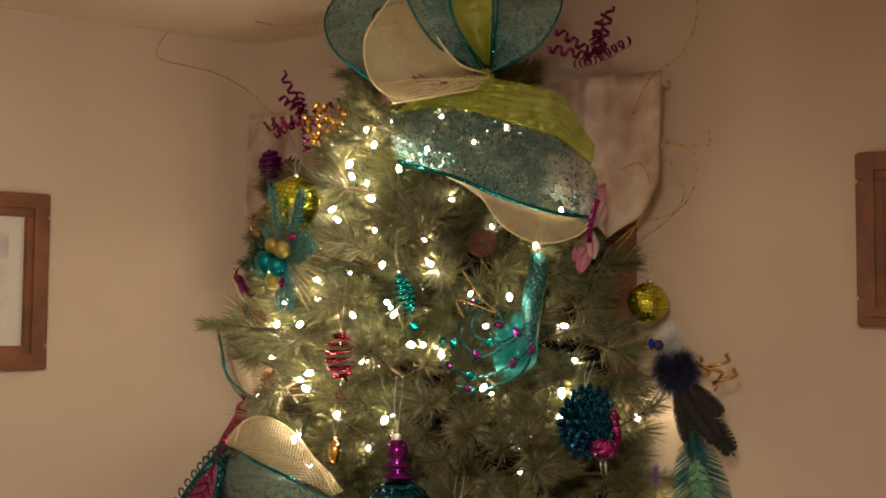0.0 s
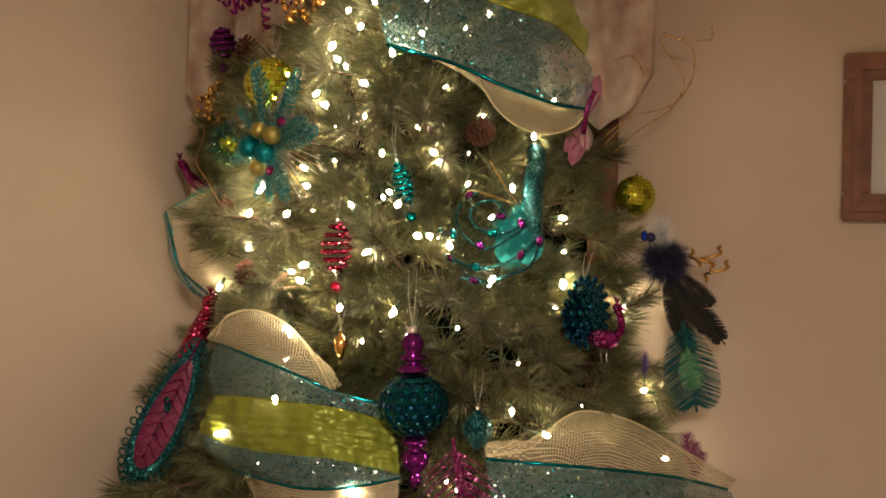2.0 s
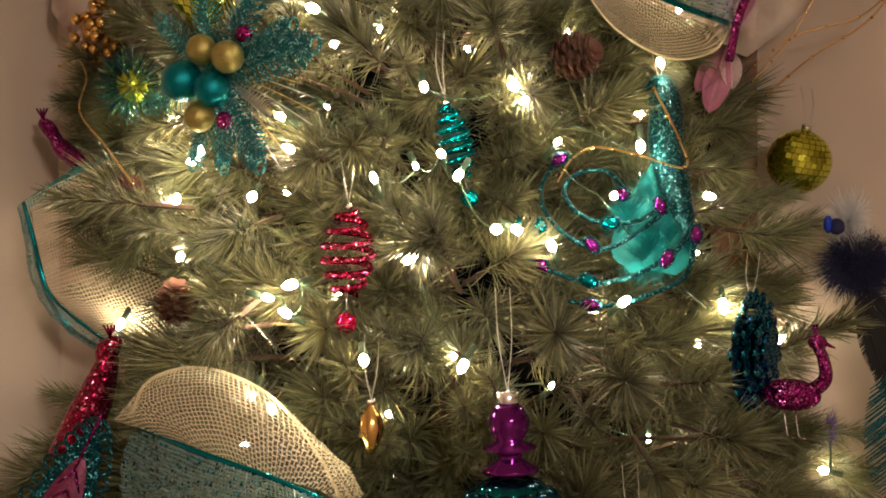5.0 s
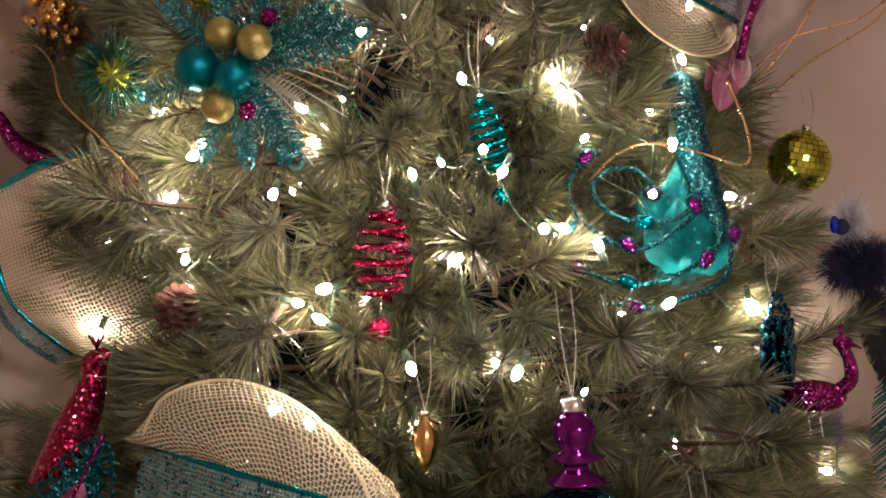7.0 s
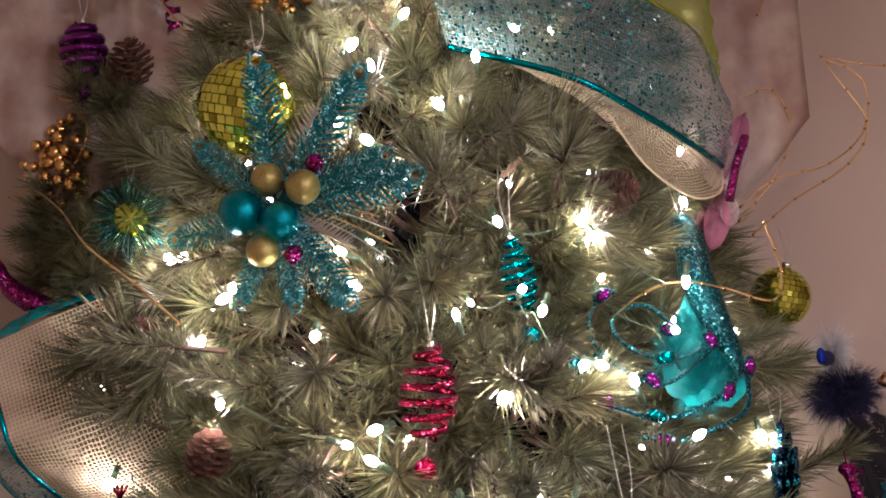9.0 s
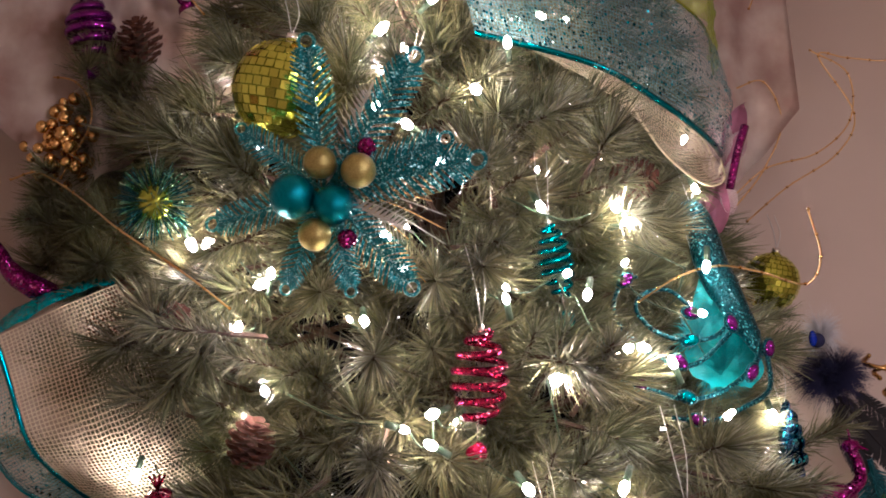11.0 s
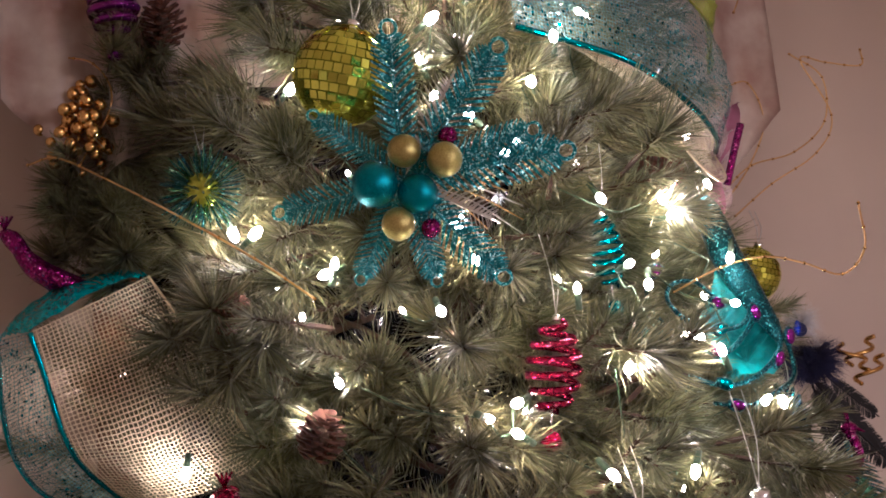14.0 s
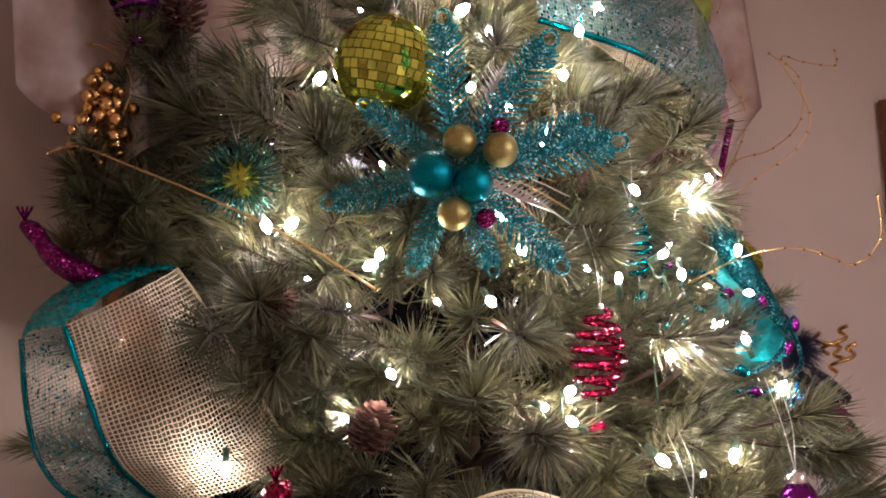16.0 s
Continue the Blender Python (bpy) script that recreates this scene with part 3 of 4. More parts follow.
def drop_ornament(p, mat, label, r, tall):
    o = thing("drop_ornament", label, "ornament", pose(*p), "hanging ornaments")
    part("drop", lathe([(0.002, -tall), (r * 0.5, -tall * 0.75), (r * 0.95, -tall * 0.25), (r, 0), (r * 0.8, tall * 0.4), (r * 0.25, tall * 0.75), (0.003, tall * 0.85)], 20, 8, 0.06), mat, o)
    part("cap", lathe([(0.005, tall * 0.84), (0.005, tall * 0.98)], 10), SILVER, o)
    hanger(o, Vector((0, 0, tall * 0.95)), 0.07)


drop_ornament((0.191, -0.52, 1.238), TEALG, "teal crackled glass drop ornament", 0.030, 0.042)
drop_ornament((-0.088, -0.53, 1.385), GOLD, "small gold glass drop ornament", 0.013, 0.030)


def leaf_mesh(name, mat, barbs=26, width=0.17, curl=0.10, ring=True, thick=0.012, full=0.75):
    """A glittered feather of unit length along +z, facing +y, with a curled tip; its barbs are webbed to one another at the shaft."""
    bm = bmesh.new()
    spine = [(0, curl * 0.0, 0), (0, curl * 0.25, 0.3), (0, curl * 0.5, 0.6), (0, curl, 0.85), (0, curl * 1.2, 0.97)]
    tube(spine, 0.018, 5, 4, 0.6, bm)
    line = smooth_line(spine, 12)
    rng = random.Random(3)
    last = None
    for i in range(barbs):
        u = i / barbs
        t = 0.08 + (0.86 if ring else 0.74) * u
        p = line[int(t * (len(line) - 1))]
        w = width * math.sin(math.pi * (0.12 + 0.85 * u)) ** full
        d = Vector((0, 0, thick))
        low, high = bm.verts.new(p - d), bm.verts.new(p + d)
        for s in (-1, 1):
            q = p + Vector((s * w, rng.uniform(-0.01, 0.015), w * rng.uniform(0.70, 0.80)))
            m = p.lerp(q, 0.55) + Vector((0, 0.015, 0))
            vs = [bm.verts.new(x) for x in (m + d * 1.2, m - d * 1.2, q + d * 0.5, q - d * 0.5)]
            bm.faces.new((low, high, vs[0], vs[1]))
            bm.faces.new((vs[1], vs[0], vs[2], vs[3]))
        if last:
            bm.faces.new((last[0], last[1], low))
        last = (high, vs[0])
    if ring:
        c = line[-1] + Vector((0, 0, 0.02))
        tube([c + 0.055 * Vector((math.cos(a), 0.2 * math.sin(a), math.sin(a) + 0.6)) for a in np.linspace(0, 6.2, 13)], 0.014, 5, 1, 1, bm)
    me = bpy.data.meshes.new(name)
    bm.to_mesh(me)
    bm.free()
    me.materials.append(mat)
    return me


def poinsettia():
    c, *tips = mm("-300,-440,1782 -143,-505,1798 -173,-494,1823 -199,-471,1915 -311,-439,1940 -378,-384,1854 -405,-350,1757 -335,-390,1685 -275,-450,1672 -215,-487,1669 -240,-455,1900 -205,-480,1725")
    f = thing("poinsettia_pick", "teal glittered feather poinsettia pick with teal and gold balls", "decoration", Matrix.Translation(c))
    me = leaf_mesh("petal", TEALP, 24, 0.15, 0.12, True, 0.0125, 0.4)
    silver = leaf_mesh("silver_spray", STRING, 20, 0.2, 0.1, False, 0.0035)
    for i, t in enumerate(tips):
        p = new("petal" if i < 9 else "silver_spray", me if i < 9 else silver)
        p.parent = f
        if i >= 9:
            p["kind"] = "stuff"
        d = t - c
        m = aim(Vector((0, 0, 0)), d, "Y")
        face = m.to_3x3() @ Vector((0, 1, 0))
        want = Vector((-0.3, -1, 0.1))
        z = d.normalized()
        want = (want - z * want.dot(z)).normalized()
        a = math.atan2(face.cross(want).dot(z), face.dot(want))
        p.matrix_local = m @ Matrix.Rotation(a, 4, "Z") @ Matrix.Scale(d.length, 4)
    for q, mat, r, lab in zip(mm("-337,-448,1776 -294,-462,1764 -307,-462,1810 -268,-480,1798 -314,-452,1733"), (TEALB, TEALB, GOLDB, GOLDB, GOLDB), (0.025, 0.022, 0.018, 0.019, 0.018),
                              ("sugared teal ball", "sugared teal ball", "sugared gold ball", "sugared gold ball", "sugared gold ball")):
        part("berry", ball(r, 22, q - c), mat, f, lab)
    for q in ((0.045, -0.02, 0.045), (0.02, -0.02, -0.055)):
        part("small_berry", ball(0.011, 12, q), MAGENTA, f, "magenta glittered berry")
    rng = random.Random(2)
    for i in range(9):
        a = -0.9 + 0.11 * i
        d = Vector((math.cos(a), -0.15, math.sin(a))) * rng.uniform(0.10, 0.15)
        part("tinsel_stem", tube([(0, 0, 0), d * 0.5 + Vector((0, -0.01, 0.008)), d], 0.0009, 4, 4), GOLDWIRE if i % 2 else STRING, f)


poinsettia()


def mirror_ball(p, r, label):
    o = thing("mirror_ball", label, "ornament", pose(*p, 12, 8, 20), "mirror balls")
    part("core", ball(r * 0.965, 20), LIMEG, o)
    tile = bpy.data.meshes.new("mirror_tile")
    bm = box((-0.5, -0.5, -0.5), (0.5, 0.5, 0.5))
    bm.to_mesh(tile)
    bm.free()
    tile.materials.append(LIME)
    s = r * 0.19
    rows = int(math.pi * r / s)
    rng = random.Random(1)
    for i in range(1, rows):
        th = math.pi * i / rows
        n = max(3, int(2 * math.pi * r * math.sin(th) / s))
        for j in range(n):
            a = 2 * math.pi * j / n
            d = Vector((math.sin(th) * math.cos(a), math.sin(th) * math.sin(a), math.cos(th)))
            t = new("mirror_tile", tile)
            t.parent = o
            tang = Vector((-math.sin(a), math.cos(a), 0))
            m = Matrix((tang, d.cross(tang), d)).transposed().to_4x4()
            t.matrix_local = Matrix.Translation(d * r) @ m @ Euler((rng.gauss(0, 0.05), rng.gauss(0, 0.05), 0)).to_matrix().to_4x4() @ Matrix.Diagonal((s * 0.90, s * 0.90, 0.0012, 1))
    part("cap", lathe([(0.007, r), (0.007, r + 0.008)], 12), SILVER, o)
    hanger(o, Vector((0, 0, r + 0.006)), 0.05)


mirror_ball((-0.337, -0.352, 1.916), 0.057, "lime green mirror-tiled ball behind the poinsettia")
mirror_ball((0.402, -0.07, 1.690), 0.043, "lime green mirror-tiled ball at the branch end")


def tinsel_ball(p, r):
    o = thing("tinsel_ball", "green and teal spiky tinsel ball ornament", "ornament", pose(*p), "hanging ornaments")
    part("core", ball(r * 0.45, 14), LIMEG, o)
    rng = random.Random(8)
    bm, bt = bmesh.new(), bmesh.new()
    for i in range(260):
        d = Vector((rng.gauss(0, 1), rng.gauss(0, 1), rng.gauss(0, 1))).normalized()
        tube([d * r * 0.4, d * r * rng.uniform(0.85, 1.1)], 0.0011, 4, 1, 0.7, bm if i % 2 else bt)
    tagged(part("green_tinsel", bm, GREENG, o), kind="stuff")
    tagged(part("teal_tinsel", bt, TEALG, o), kind="stuff")
    hanger(o, Vector((0, 0, r * 0.8)), 0.08)


tinsel_ball((-0.487, -0.265, 1.797), 0.050)


def pinecone(p, direction, size):
    o = thing("pinecone", "small reddish-brown pinecone wired to a branch", "pinecone", aim(Vector(p), direction), "pinecones")
    part("core", ball(size * 0.20, 12, scale=(1, 1, 2.0)), BARK, o)
    bm = bmesh.new()
    for i in range(64):
        t = i / 63
        a, z = i * 2.39996, (t - 0.45) * size * 1.15
        r = size * 0.52 * math.sin(math.pi * (0.16 + 0.76 * t)) ** 0.7
        d, up = Vector((math.cos(a), math.sin(a), 0)), Vector((0, 0, 1))
        s = d.cross(up)
        w = size * 0.145
        base, tip = d * r * 0.35 + up * z, d * r * 1.12 + up * (z + size * 0.13)
        vs = [bm.verts.new(v) for v in (base - s * w * 0.5, base + s * w * 0.5, tip + s * w * 0.8, tip + d * w * 0.3 + up * w * 0.2, tip - s * w * 0.8, tip - up * w * 0.5)]
        bm.faces.new((vs[0], vs[1], vs[2], vs[3], vs[4]))
        bm.faces.new((vs[1], vs[0], vs[5]))
        bm.faces.new((vs[0], vs[4], vs[5]))
        bm.faces.new((vs[2], vs[1], vs[5]))
        bm.faces.new((vs[4], vs[3], vs[5]))
        bm.faces.new((vs[3], vs[2], vs[5]))
    tagged(part("cone_scale", bm, CONE, o, smooth=False), kind="stuff")


for p, d, s in (((0.108, -0.285, 1.813), (0.95, -0.45, 0.15), 0.050), ((-0.386, -0.360, 1.504), (0.25, -0.45, 0.9), 0.046), ((-0.505, -0.137, 2.023), (-0.2, -0.5, 1.0), 0.050),
                ((-0.475, -0.31, 1.648), (0.7, -0.6, 0.4), 0.040)):
    pinecone(p, d, s)


def gold_cluster(p, n, r, seed, label):
    o = thing("berry_cluster", label, "decoration", pose(*p), "gold berry clusters")
    rng = random.Random(seed)
    me = bpy.data.meshes.new("bead")
    bm = ball(0.0088, 12)
    bm.to_mesh(me)
    bm.free()
    me.materials.append(GOLD)
    me.shade_smooth()
    for i in range(n):
        d = Vector((rng.gauss(0, 0.75), rng.gauss(0, 0.6) - 0.3, rng.gauss(0, 1)))
        d = d.normalized() * r * rng.random() ** 0.4
        b = new("bead", me)
        b.parent, b.matrix_local = o, Matrix.Translation(d) @ Matrix.Scale(rng.uniform(0.7, 1.1), 4)
        part("stem", tube([(0, 0.02, 0), d], 0.0008, 4, 1), GOLDWIRE, o)


gold_cluster((-0.610, -0.11, 1.888), 52, 0.052, 1, "cluster of shiny gold beads on wire stems")
gold_cluster((-0.608, -0.10, 1.955), 8, 0.018, 2, "small cluster of gold beads")
gold_cluster((-0.288, -0.29, 2.105), 44, 0.06, 3, "gold glittered bead flower high on the tree")


# ---- peacocks and feathers ----
def plume(parent, c, r, mat, n, seed, stretch=(1, 1, 1), name="plume"):
    rng = random.Random(seed)
    v, f = [], []
    for i in range(n):
        d = Vector((rng.gauss(0, 1), rng.gauss(0, 1), rng.gauss(0, 1))).normalized()
        l = r * rng.uniform(0.6, 1.1)
        e = Vector([a * b * l for a, b in zip(d, stretch)])
        s = d.orthogonal().normalized() * 0.00045
        k = len(v)
        mid = e * 0.6 + Vector((rng.uniform(-0.12, 0.12) * l, 0, 0.10 * l))
        v += [c - s, c + s, c + mid + s, c + mid - s, c + e]
        f += [(k, k + 1, k + 2, k + 3), (k + 3, k + 2, k + 4)]
    part(name, mesh(name, v, f, mat), mat, parent)


def peacock():
    n = mm("196,-222,1778 216,-226,1775 224,-240,1745 224,-262,1706 232,-288,1662 243,-312,1621 253,-333,1583")
    base = n[3]
    o = thing("peacock_ornament", "teal glittered peacock ornament with a curling jewelled tail", "ornament", Matrix.Translation(base), "hanging ornaments")
    q = [p - base for p in n]
    line = smooth_line(q, 8)
    widths = np.interp(np.linspace(0, 1, len(line)), [0, 0.06, 0.14, 0.22, 0.45, 0.62, 0.85, 1.0], [0.004, 0.013, 0.020, 0.021, 0.0225, 0.022, 0.014, 0.006])
    bm = bmesh.new()
    rings = []
    for i, p in enumerate(line):
        d = (line[min(i + 1, len(line) - 1)] - line[max(i - 1, 0)]).normalized()
        u = Vector((0, -1, 0)).cross(d).normalized()
        v = d.cross(u)
        r = float(widths[i])
        rings.append([bm.verts.new(p + u * r * math.cos(a) + v * 0.8 * r * math.sin(a)) for a in np.linspace(0, 2 * math.pi, 15)[:-1]])
    for a, b in zip(rings, rings[1:]):
        for j in range(14):
            bm.faces.new((a[j], a[(j + 1) % 14], b[(j + 1) % 14], b[j]))
    bm.faces.new(rings[0])
    bm.faces.new(list(reversed(rings[-1])))
    bmesh.ops.recalc_face_normals(bm, faces=bm.faces)
    part("body", bm, TEALG, o, "teal glittered neck and body")
    left = [p - base for p in mm("212,-250,1690 190,-272,1652 166,-298,1610 160,-320,1570 180,-336,1545")]
    right = [p - base for p in mm("236,-262,1680 248,-285,1632 258,-310,1590 258,-325,1562 236,-336,1545")]
    part("breast_plume", strip(left, right, 14, 10, 0.002, 0.004, 3.0, 0.008), TEALF, o, "soft teal feather plume")
    for k, c in enumerate(mm("178,-305,1605 205,-318,1582 228,-318,1580 208,-288,1630 200,-328,1560")):
        plume(o, c - base, 0.042, TEALF, 420, 30 + k, (1, 0.35, 1.0), "down")
    for s in ("240,-303,1641 216,-322,1612 157,-345,1575 115,-338,1585 81,-321,1616 72,-302,1650 91,-284,1681 113,-280,1690", "236,-303,1645 200,-325,1611 153,-328,1605 117,-320,1619 101,-304,1646 117,-292,1667 151,-290,1670 173,-302,1649",
              "256,-320,1614 238,-345,1574 187,-363,1543 135,-368,1534 94,-361,1547 65,-355,1556 47,-331,1599", "259,-335,1587 246,-362,1542 204,-375,1521 158,-382,1508 110,-380,1514"):
        part("tail_curl", tube([p - base for p in mm(s)], 0.0036, 6, 7, 0.8), TEALG, o)
    jewels = mm("94,-289,1685 170,-312,1640 218,-325,1625 260,-338,1591 226,-358,1563 138,-346,1579 159,-332,1605 135,-370,1537 79,-360,1555 46,-333,1603 139,-385,1510 75,-335,1600")
    for k, p in enumerate(jewels):
        slim = math.atan2(p.z - 1.60, p.x - 0.16) + 1.57
        turn = Matrix.Translation(p - base) @ Matrix.Rotation(-slim, 4, "Y")
        setting = part("jewel_setting", ball(0.0088, 12, (0, 0, 0), (1.6, 0.6, 1)), TEALG, o)
        setting.matrix_local = turn
        part("jewel", ball(0.0066, 12, (0, -0.004, 0), (1.6, 0.6, 1)), TEAL if k in (6, 7, 9, 11) else PURPLE, setting, "" if k in (6, 7, 9, 11) else "faceted purple jewel")
    hanger(o, q[1] + Vector((0, 0, 0.012)), 0.06)


peacock()


def small_peacock():
    c = Vector((0.374, -0.250, 1.392))
    o = thing("peacock_clip", "magenta glittered peacock with a blue sequined tail fan", "ornament", Matrix.Translation(c) @ Matrix.Rotation(radians(-24), 4, "Z"), "hanging ornaments")
    part("body", ball(0.025, 16, scale=(1.55, 0.85, 0.8)), MAGENTA, o)
    part("neck", tube([(0.026, 0, 0.005), (0.043, 0, 0.022), (0.041, 0, 0.046), (0.033, 0.0, 0.062)], 0.0095, 8, 6, 0.7), MAGENTA, o)
    part("head", ball(0.0095, 12, (0.034, 0, 0.066), (1.3, 0.9, 1)), MAGENTA, o)
    part("beak", tube([(0.043, 0, 0.065), (0.056, 0, 0.060)], 0.0035, 6, 1, 0.2), MAGENTA, o)
    for dx in (-0.005, 0.0, 0.005):
        part("crest", tube([(0.033, dx * 0.5, 0.072), (0.031, dx * 1.6, 0.088)], 0.0014, 4, 1), MAGENTA, o)
    tail = part("tail", ball(0.05, 18, (-0.050, 0, 0.052), (0.20, 1.25, 1.15)), NAVYG, o, "blue and green sequined tail fan")
    rng = random.Random(4)
    lobe = bpy.data.meshes.new("tail_feather")
    bm = ball(0.012, 10, scale=(0.4, 0.85, 1.7))
    bm.to_mesh(lobe)
    bm.free()
    lobe.materials.append(NAVYG)
    for ring, n, lift in ((0.060, 19, 0.0), (0.043, 15, 0.007), (0.026, 10, 0.013), (0.009, 4, 0.017)):
        for i in range(n):
            a = 2 * math.pi * (i + 0.5 * (n % 2)) / n
            p = new("tail_feather", lobe)
            p.parent = tail
            p.matrix_local = Matrix.Translation((-0.048 + lift + rng.uniform(-0.002, 0.003), ring * 1.1 * math.cos(a), 0.052 + ring * math.sin(a))) @ Matrix.Rotation(a - math.pi / 2, 4, "X") @ Matrix.Rotation(0.25, 4, "Y")
    for x in (-0.008, 0.006):
        part("leg", tube([(x, 0, -0.016), (x + 0.004, 0, -0.05), (x + 0.014, -0.004, -0.052)], 0.0012, 5, 2), SILVER, o)
    hanger(o, Vector((-0.05, 0, 0.115)), 0.06)


small_peacock()


def feather(parent, name, me, a, b, facing=(0.1, -1, 0), wide=1.0):
    a, b = Vector(a), Vector(b)
    d = b - a
    z = d.normalized()
    want = Vector(facing)
    want = (want - z * want.dot(z)).normalized()
    x = want.cross(z)
    m = Matrix((x, want, z)).transposed().to_4x4()
    ob = new(name, me)
    ob.parent, ob.matrix_local = parent, Matrix.Translation(a) @ m @ Matrix.Diagonal((d.length * wide, d.length, d.length, 1))
    return ob


EYE_RIM = leaf_mesh("eye_feather", TEALG, 60, 0.22, 0.05, False, 0.0065, 0.5)
EYEC = leaf_mesh("feather_eye", GREENG, 30, 0.20, 0.05, False, 0.012)
DARK = leaf_mesh("dark_feather", BLACKF, 60, 0.15, 0.14, False, 0.011, 0.5)
HOT = leaf_mesh("magenta_feather", HOTM, 30, 0.32, 0.10, False, 0.008)


LONG = leaf_mesh("magenta_feather", HOTM, 22, 0.36, 0.06, False, 0.0055, 0.45)


def feather_bird():
    c = Vector((0.475, -0.10, 1.545))
    o = thing("feather_bird", "blue feathered bird ornament with black and peacock tail feathers", "ornament", Matrix.Translation(c), "hanging ornaments")
    part("body", ball(0.020, 14, scale=(1, 0.9, 1.5)), BLUEF, o)
    plume(o, Vector((0, 0, 0)), 0.066, BLUEF, 3200, 1, (1, 0.8, 0.9), "blue_plume")
    plume(o, Vector((-0.012, 0.0, 0.06)), 0.05, WHITEF, 700, 2, (0.8, 0.7, 1.1), "white_plume")
    part("head", ball(0.011, 12, (-0.03, -0.02, 0.055)), BLUEF, o)
    part("jewel", ball(0.008, 10, (-0.042, -0.03, 0.058), (0.8, 0.6, 1.5)), material("blue_jewel", (0.01, 0.04, 0.5), 0.05, 0.6), o, "cut blue jewel")
    for i, (a, b) in enumerate((((0.0, 0, -0.02), (0.10, 0, -0.15)), ((0.02, 0, -0.04), (0.13, 0.01, -0.17)), ((0, 0, -0.03), (0.03, 0, -0.15)), ((0.03, 0, -0.02), (0.11, 0, -0.09)), ((0.01, 0, -0.06), (0.06, 0, -0.20)))):
        feather(o, "dark_feather", DARK, a, b)
    feather(o, "eye_feather", EYE_RIM, (0.04, -0.02, -0.12), (0.075, -0.02, -0.315), wide=1.35)
    feather(o, "feather_eye", EYEC, (0.05, -0.032, -0.17), (0.070, -0.032, -0.27), wide=1.3)
    for k, (x, z) in enumerate(((0.045, 0.03), (0.075, -0.035), (0.06, -0.005))):
        pts = [(x + 0.012 * math.cos(i * 0.9) + 0.006 * i, -0.01 + 0.012 * math.sin(i * 0.9), z + 0.004 * i * (1 if k else -1)) for i in range(12)]
        part("gold_curl", tube(pts, 0.0035, 6, 4), GOLD, o)


feather_bird()


def jewelled_feather():
    a, m, b = mm("-445,-440,1378 -506,-460,1250 -575,-500,1072")
    o = thing("jewelled_feather", "large magenta feather ornament with a looped teal beaded rim", "ornament", Matrix.Translation(m), "hanging ornaments")
    axis = (b - a).normalized()
    face = Vector((0.25, -1, 0))
    face = (face - axis * face.dot(axis)).normalized()
    side = face.cross(axis).normalized()
    L = (b - a).length

    def rim(ang, k):
        w = 0.060 * k * math.sin(ang) * (0.55 + 0.45 * (0.5 - 0.5 * math.cos(ang)))
        return a - m + axis * L * (0.54 - 0.46 * (0.35 + 0.65 * k) * math.cos(ang)) + side * w

    angles = np.linspace(0.0, 2 * math.pi, 41)
    part("blade", strip([rim(t, 0.03) + face * 0.004 for t in angles], [rim(t, 0.72) + face * 0.002 for t in angles], 6, 2, 0.0012, 0.003, 9.0), DUSKY, o)
    part("rim_band", strip([rim(t, 0.70) + face * 0.004 for t in angles], [rim(t, 1.0) + face * 0.002 for t in angles], 4, 2, 0.001, 0.003), TEALG, o, "teal glittered rim")
    ringm = bpy.data.meshes.new("bead_loop")
    bm = tube([(0.0085 * math.cos(t), 0, 0.0085 * math.sin(t)) for t in np.linspace(0, 6.2, 10)], 0.0022, 5, 1)
    bm.to_mesh(ringm)
    bm.free()
    ringm.materials.append(TEALG)
    for t in np.linspace(0.12, 6.16, 40):
        r = new("bead_loop", ringm)
        r.parent, r.matrix_local = o, Matrix.Translation(rim(t, 1.12))
    for k in range(9):
        for s in (-1, 1):
            p = a - m + axis * L * (0.22 + 0.075 * k) + face * 0.007
            q = p + side * s * 0.030 * math.sin(0.5 + 0.26 * k) + axis * 0.022
            part("rib", tube([p, p.lerp(q, 0.6) + face * 0.003, q], 0.0018, 5, 3, 0.6), MAGENTA, o)
    part("shaft", tube([a - m + face * 0.007, face * 0.009, b - m - axis * 0.05 + face * 0.007], 0.0022, 6, 5, 0.5), MAGENTA, o)
    part("eye", ball(0.013, 12, axis * 0.02 + face * 0.010, (0.8, 0.4, 1.5)), TEALG, o, "teal glittered eye")


jewelled_feather()


def glitter_bird(pts, rad, mat, label):
    p = mm(pts)
    o = thing("glitter_bird", label, "ornament", Matrix.Translation(p[0]), "hanging ornaments")
    line = smooth_line([q - p[0] for q in p], 8)
    bm = bmesh.new()
    rings = []
    for i, q in enumerate(line):
        t = i / (len(line) - 1)
        r = float(np.interp(t, [0, 0.06, 0.18, 0.30, 0.7, 1.0], [0.25, 0.55, 0.6, 0.5, 1.0, 1.15])) * rad
        rings.append([bm.verts.new(q + Vector((r * math.cos(a), r * math.sin(a), 0.25 * r * math.cos(a)))) for a in np.linspace(0, 6.2832, 15)[:-1]])
    for a, b in zip(rings, rings[1:]):
        for j in range(14):
            bm.faces.new((a[j], a[(j + 1) % 14], b[(j + 1) % 14], b[j]))
    bm.faces.new(rings[0])
    bm.faces.new(list(reversed(rings[-1])))
    bmesh.ops.recalc_face_normals(bm, faces=bm.faces)
    part("body", bm, mat, o)
    for k in range(4):
        part("crest", tube([(0, 0, 0), (0.006 * (k - 1.5), -0.002, 0.016)], 0.0016, 5, 1), mat, o)
    return o


glitter_bird("-488,-335,1462 -490,-342,1432 -504,-350,1386 -528,-362,1318", 0.029, RED, "red glittered bird ornament with a beaded neck")
glitter_bird("-700,-120,1770 -668,-120,1727 -628,-120,1700", 0.020, MAGENTA, "magenta glittered bird head above the ribbon loop")

